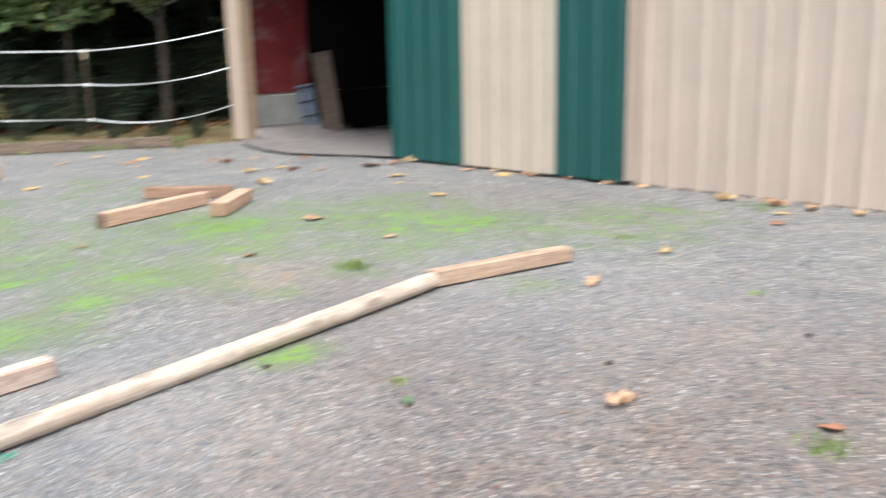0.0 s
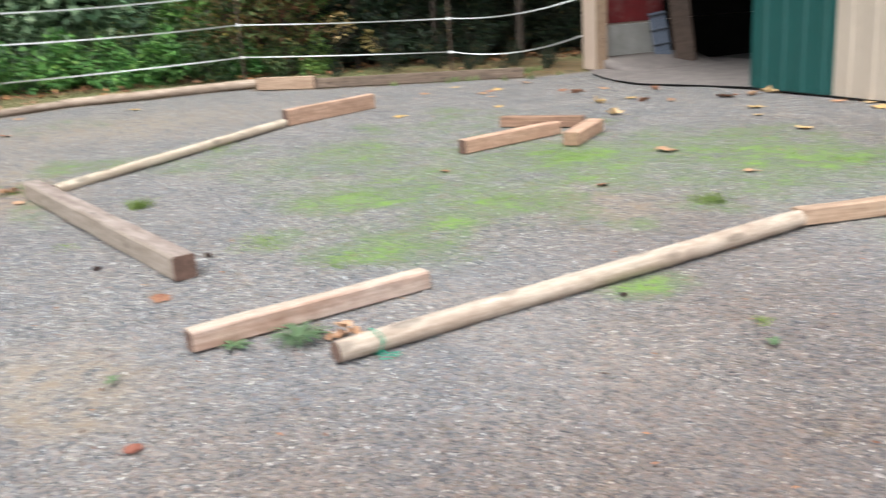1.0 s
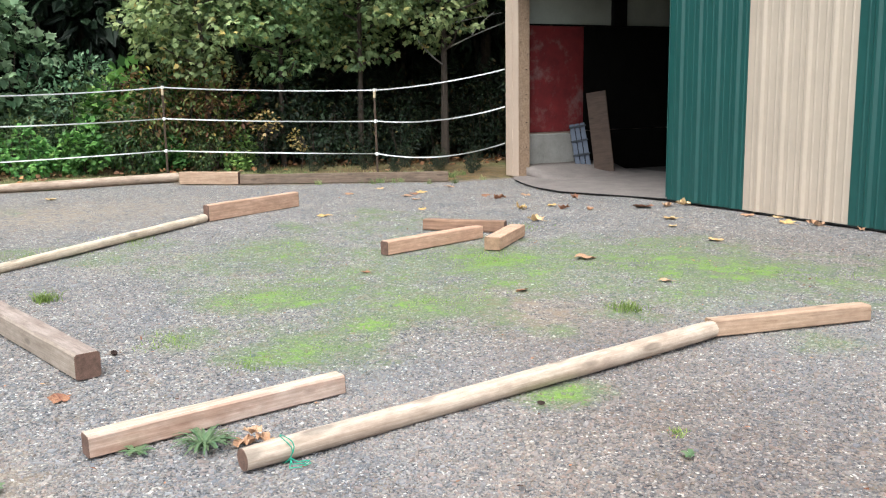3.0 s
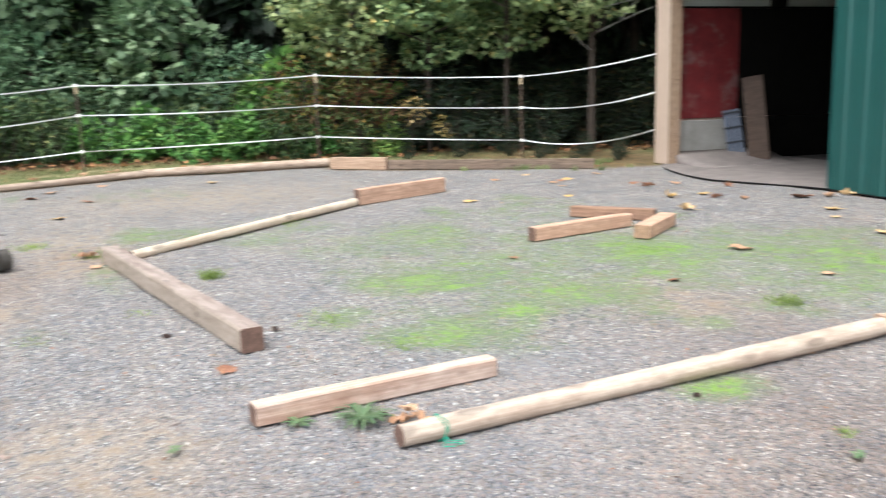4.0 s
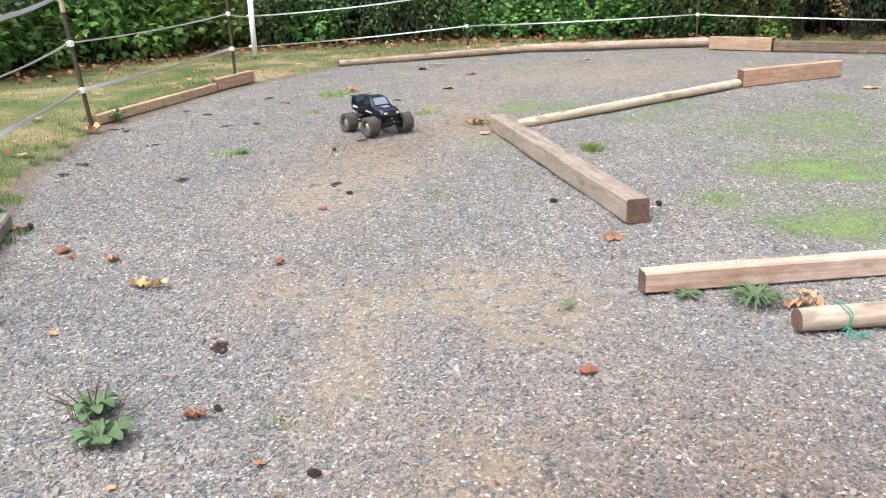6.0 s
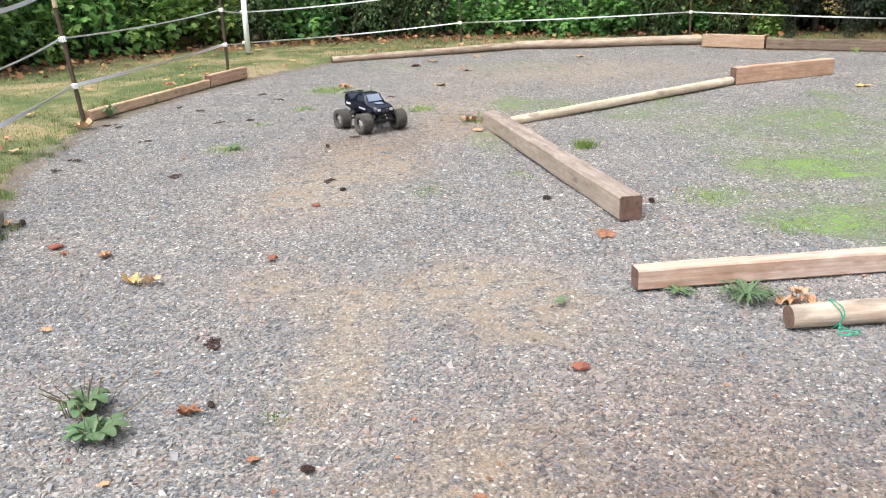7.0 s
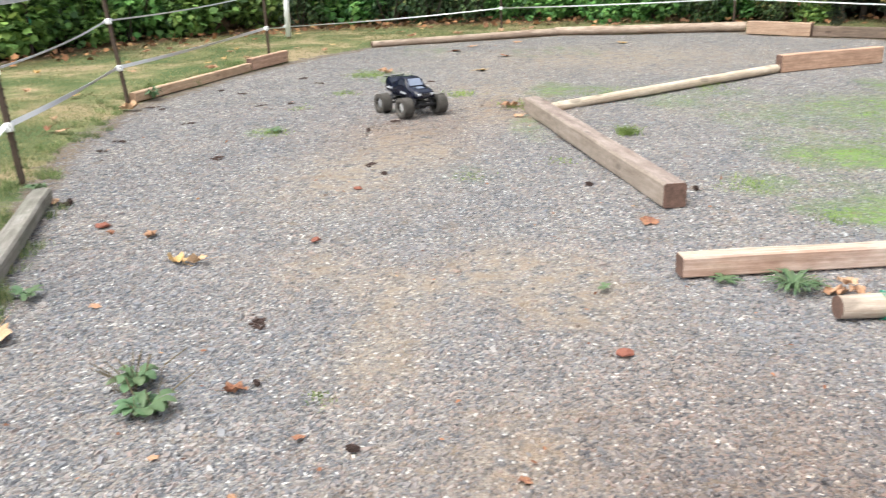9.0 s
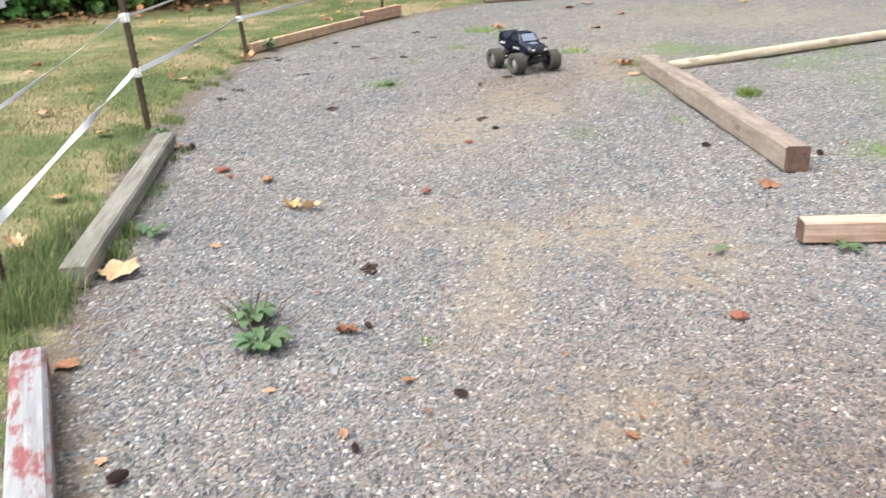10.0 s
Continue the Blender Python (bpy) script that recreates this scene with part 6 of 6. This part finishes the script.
LEAVES = [(-2.77, 4.51, 0.16, 0, 1), (-1.68, 3.0, 0.18, 0, 1), (-8.8, 6.45, 0.2, 1, 1), (-7.85, 5.95, 0.2, 1, 1), (-7.95, 7.65, 0.3, 2, 0), (-7.85, 7.95, 0.2, 0, 1), (-5.83, 4.91, 0.22, 0, 0), (-8.85, 6.96, 0.16, 1, 0), (-8.22, 7.04, 0.16, 0, 1)]
LEAVES += [(-5.8, 6.5, 0.2, 1, 0), (-2.82, 5.54, 0.12, 1, 1), (-0.95, 3.28, 0.12, 2, 0), (-6.09, 7.9, 0.2, 1, 0), (-5.83, 8.02, 0.2, 0, 1), (-6.72, 8.05, 0.18, 0, 0), (-4.79, 8.05, 0.2, 0, 1), (-3.4, 7.75, 0.22, 1, 1), (-2.6, 7.7, 0.2, 0, 1)]
LEAVES += [(-2.62, 6.98, 0.14, 2, 0), (-10.9, 6.05, 0.16, 0, 0), (-10.18, 6.87, 0.16, 2, 0), (-9.47, 5.45, 0.14, 1, 0), (-7.07, 7.2, 0.2, 1, 0), (-9.72, 4.22, 0.15, 1, 0), (-9.28, 7.7, 0.18, 2, 1), (-3.98, -1.79, 0.13, 1, 1), (-3.95, -1.69, 0.12, 3, 1), (-4.41, -2.06, 0.11, 0, 1)]
LEAVES += [(-3.42, -1.96, 0.06, 0, 0), (-2.65, -1.19, 0.09, 2, 1), (-8.27, -0.05, 0.18, 0, 1), (-10.9, -1.42, 0.2, 0, 1), (-4.5, 0.5, 0.13, 2, 0), (-5.08, -2.86, 0.1, 0, 1), (-9.74, 4.3, 0.13, 1, 0), (-13.78, 1.86, 0.2, 1, 0), (-12.4, 0.07, 0.2, 2, 0)]
LEAVES += [(-8.45, -3.64, 0.22, 3, 1), (-3.08, -2.22, 0.2, 3, 0), (-2.33, -2.02, 0.1, 2, 0), (-2.36, -0.93, 0.05, 2, 0), (-2.04, -1.05, 0.05, 0, 1), (-2.12, -0.28, 0.05, 2, 0), (-1.85, -1.65, 0.04, 0, 0), (-4.47, -2.3, 0.06, 2, 1)]
LEAVES += [(-7.84, 8.22, 0.2, 1, 1), (-11.17, 6.44, 0.18, 1, 0), (-9.82, 6.85, 0.18, 2, 1), (-3.27, -2.78, 0.16, 3, 1), (-2.26, -1.33, 0.04, 0, 0), (-6.4, 3.1, 0.1, 2, 0), (-5.1, 3.7, 0.12, 2, 0), (-13.2, -0.6, 0.2, 2, 0), (-11.6, 5.5, 0.16, 0, 0)]
LEAVES += [(-13.17, 6.61, 0.16, 1, 0), (-10.46, 5.93, 0.15, 0, 0), (-11.07, 6.25, 0.16, 2, 0), (-8.53, 6.9, 0.16, 2, 1), (-6.65, 6.81, 0.13, 1, 0), (-3.44, 3.28, 0.1, 0, 0), (-4.76, 4.77, 0.12, 0, 0), (-10.93, -0.27, 0.17, 1, 0), (-13.75, -0.37, 0.2, 0, 0), (-7.69, 0.0, 0.12, 0, 0), (-14.34, 0.33, 0.2, 0, 0)]
LEAVES += [(-5.35, 8.1, 0.18, 0, 1), (-4.4, 8.0, 0.14, 0, 0), (-2.95, 7.75, 0.24, 0, 1), (-2.2, 7.65, 0.18, 1, 1), (-2.75, 7.4, 0.13, 1, 0), (-6.4, 8.15, 0.14, 1, 0), (-9.9, 7.35, 0.16, 0, 0), (-11.6, 7.2, 0.16, 0, 0), (-12.0, 6.2, 0.15, 1, 0)]
build_fallen()


def build_debris():
    r = np.random.default_rng(31)
    n = 1500
    px, py = r.uniform(-14.5, -0.8, n), r.uniform(-3.6, 8.2, n)
    h, yard, d = ground_height(px, py)
    px, py, h = px[yard], py[yard], h[yard]
    p = np.stack([px, py, h + 0.014], 1)
    v, f = leaf_cloud(p, r.normal(size=p.shape) * np.array((1, 1, 0.1)), r.uniform(0.008, 0.028, len(p)), "oval")
    v[:, 2] = np.maximum(v[:, 2], 0.004)
    tagged(raw("leaf_fragments", v, f, M_LITTER), "small brown leaf and bark fragments on the gravel", "debris", kind="stuff")


build_debris()


def cone_thing(x, y, size, yaw, label="dark brown fir cone lying on gravel"):
    bm = bmesh.new()
    for i in range(9):
        t = (i + 0.5) / 9
        rad = 0.2 * math.sin(math.pi * (0.12 + 0.82 * t)) + 0.05
        for k in range(8):
            a = 2 * math.pi * (k + 0.5 * (i % 2)) / 8
            box(bm, (0.15, 0.13, 0.035), pose(t - 0.5, rad * math.cos(a), rad * math.sin(a) + 0.25, math.degrees(a), 0, 0) @ pose(0, 0, 0, 0, 0, 20), 0.0)
    tube(bm, (-0.45, 0, 0.25), (0.45, 0, 0.25), 0.14, 0.1, 8)
    ob = finish("fir_cone", bm, M_CONE)
    ob.matrix_world = pose(x, y, 0.0, 0, 0, yaw) @ Matrix.Scale(size * 0.65, 4)
    tagged(ob, label, "cone", "fir cones")


for cx, cy, cs, ca in ((-2.7, -1.13, 0.055, 30), (-2.28, -0.76, 0.06, 80), (-1.97, -1.0, 0.05, 10), (-1.77, -1.56, 0.08, 140), (-7.16, -1.23, 0.08, 0), (-5.28, 0.29, 0.07, 60), (-5.14, 0.89, 0.07, 20), (-5.66, -0.97, 0.06, 100), (-5.08, -2.77, 0.08, 15), (-3.55, 1.0, 0.07, 45), (-3.15, 2.35, 0.05, 45), (-1.95, 3.35, 0.06, 75), (-1.4, 4.3, 0.05, 20)):
    cone_thing(cx, cy, cs, ca)
M_CONE_RED = plain("reddish_cone", (0.24, 0.085, 0.055), 0.8, vary=0.3, scale=40)


def lump(x, y, size, label, mat, name, category, squash=0.6):
    bm = bmesh.new()
    bmesh.ops.create_icosphere(bm, subdivisions=2, radius=0.5)
    for v in bm.verts:
        v.co *= 1 + 0.45 * noise.noise(v.co * 3 + Vector((x, y, 0))) + 0.3 * noise.noise(v.co * 8 + Vector((y, x, 0)))
        v.co.z = max(v.co.z * squash + 0.25, 0)
    ob = finish(name, bm, mat)
    ob.matrix_world = pose(x, y, -0.004, 0, 0, x * 90) @ Matrix.Diagonal((size * 1.5, size, size, 1))
    tagged(ob, label, category)


lump(-5.3, -1.1, 0.036, "reddish rounded stone on gravel", M_CONE_RED, "red_stone", "stone")
lump(-2.91, 0.11, 0.045, "red-brown lump of bark on gravel", M_CONE_RED, "bark_piece", "bark")
lump(-4.58, -2.38, 0.05, "reddish stone beside the grey timber", M_CONE_RED, "red_stone", "stone")
DEBRIS = [(-9.69, -3.08), (-9.41, -2.81), (-8.57, -2.42), (-8.67, -2.13), (-7.7, -2.83), (-6.28, -2.22), (-6.58, -3.19), (-10.53, -2.35), (-10.08, -2.06), (-7.61, -1.04), (-10.04, -0.85), (-8.61, -3.49), (-8.47, -3.33), (-6.95, -3.15), (-5.99, -1.09), (-5.07, -2.81)]
bm = bmesh.new()
for k in range(26):
    a, q = random.uniform(0, 6.3), random.uniform(0, 0.045)
    box(bm, (random.uniform(0.01, 0.035), random.uniform(0.004, 0.01), random.uniform(0.004, 0.01)), pose(q * math.cos(a) * 1.5, q * math.sin(a) * 0.8, random.uniform(0.004, 0.014), 0, random.uniform(-25, 25), random.uniform(0, 180)), 0.0)
clump = finish("debris_clump", bm, M_CONE)
clump.matrix_world = pose(-3.23, -1.25, 0.0, 0, 0, 30)
tagged(clump, "dark clump of needles and bark on gravel", "debris", "bark debris")
for k, (x, y) in enumerate(DEBRIS):
    m = pose(x, y, -0.004, 0, 0, 77 * k) @ Matrix.Diagonal((0.8 + 0.25 * (k % 3), 1.0 + 0.35 * (k % 2), 0.6, 1))
    copy_thing(clump, m).matrix_basis = m
lump(-4.28, -1.19, 0.04, "reddish stone on gravel", M_CONE_RED, "red_stone", "stone")


# ---- dark woods behind everything ----
def build_woods():
    pts = []
    for off in (3.5, 4.5, 5.5):
        pts += line_points([(FAR[0][0] + 9, FAR[0][1] - 4)] + FAR, 0.012, off, 0.5)
    p = np.array([(x, y, 0.0) for x, y in pts])
    p[:, 2] = rng.uniform(0.0, 9.5, len(p)) * rng.uniform(0.75, 1.0, len(p))
    v, f = leaf_cloud(p, rng.normal(size=p.shape), rng.uniform(0.7, 1.4, len(p)), "oval")
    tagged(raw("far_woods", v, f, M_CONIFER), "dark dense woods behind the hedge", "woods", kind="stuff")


build_woods()
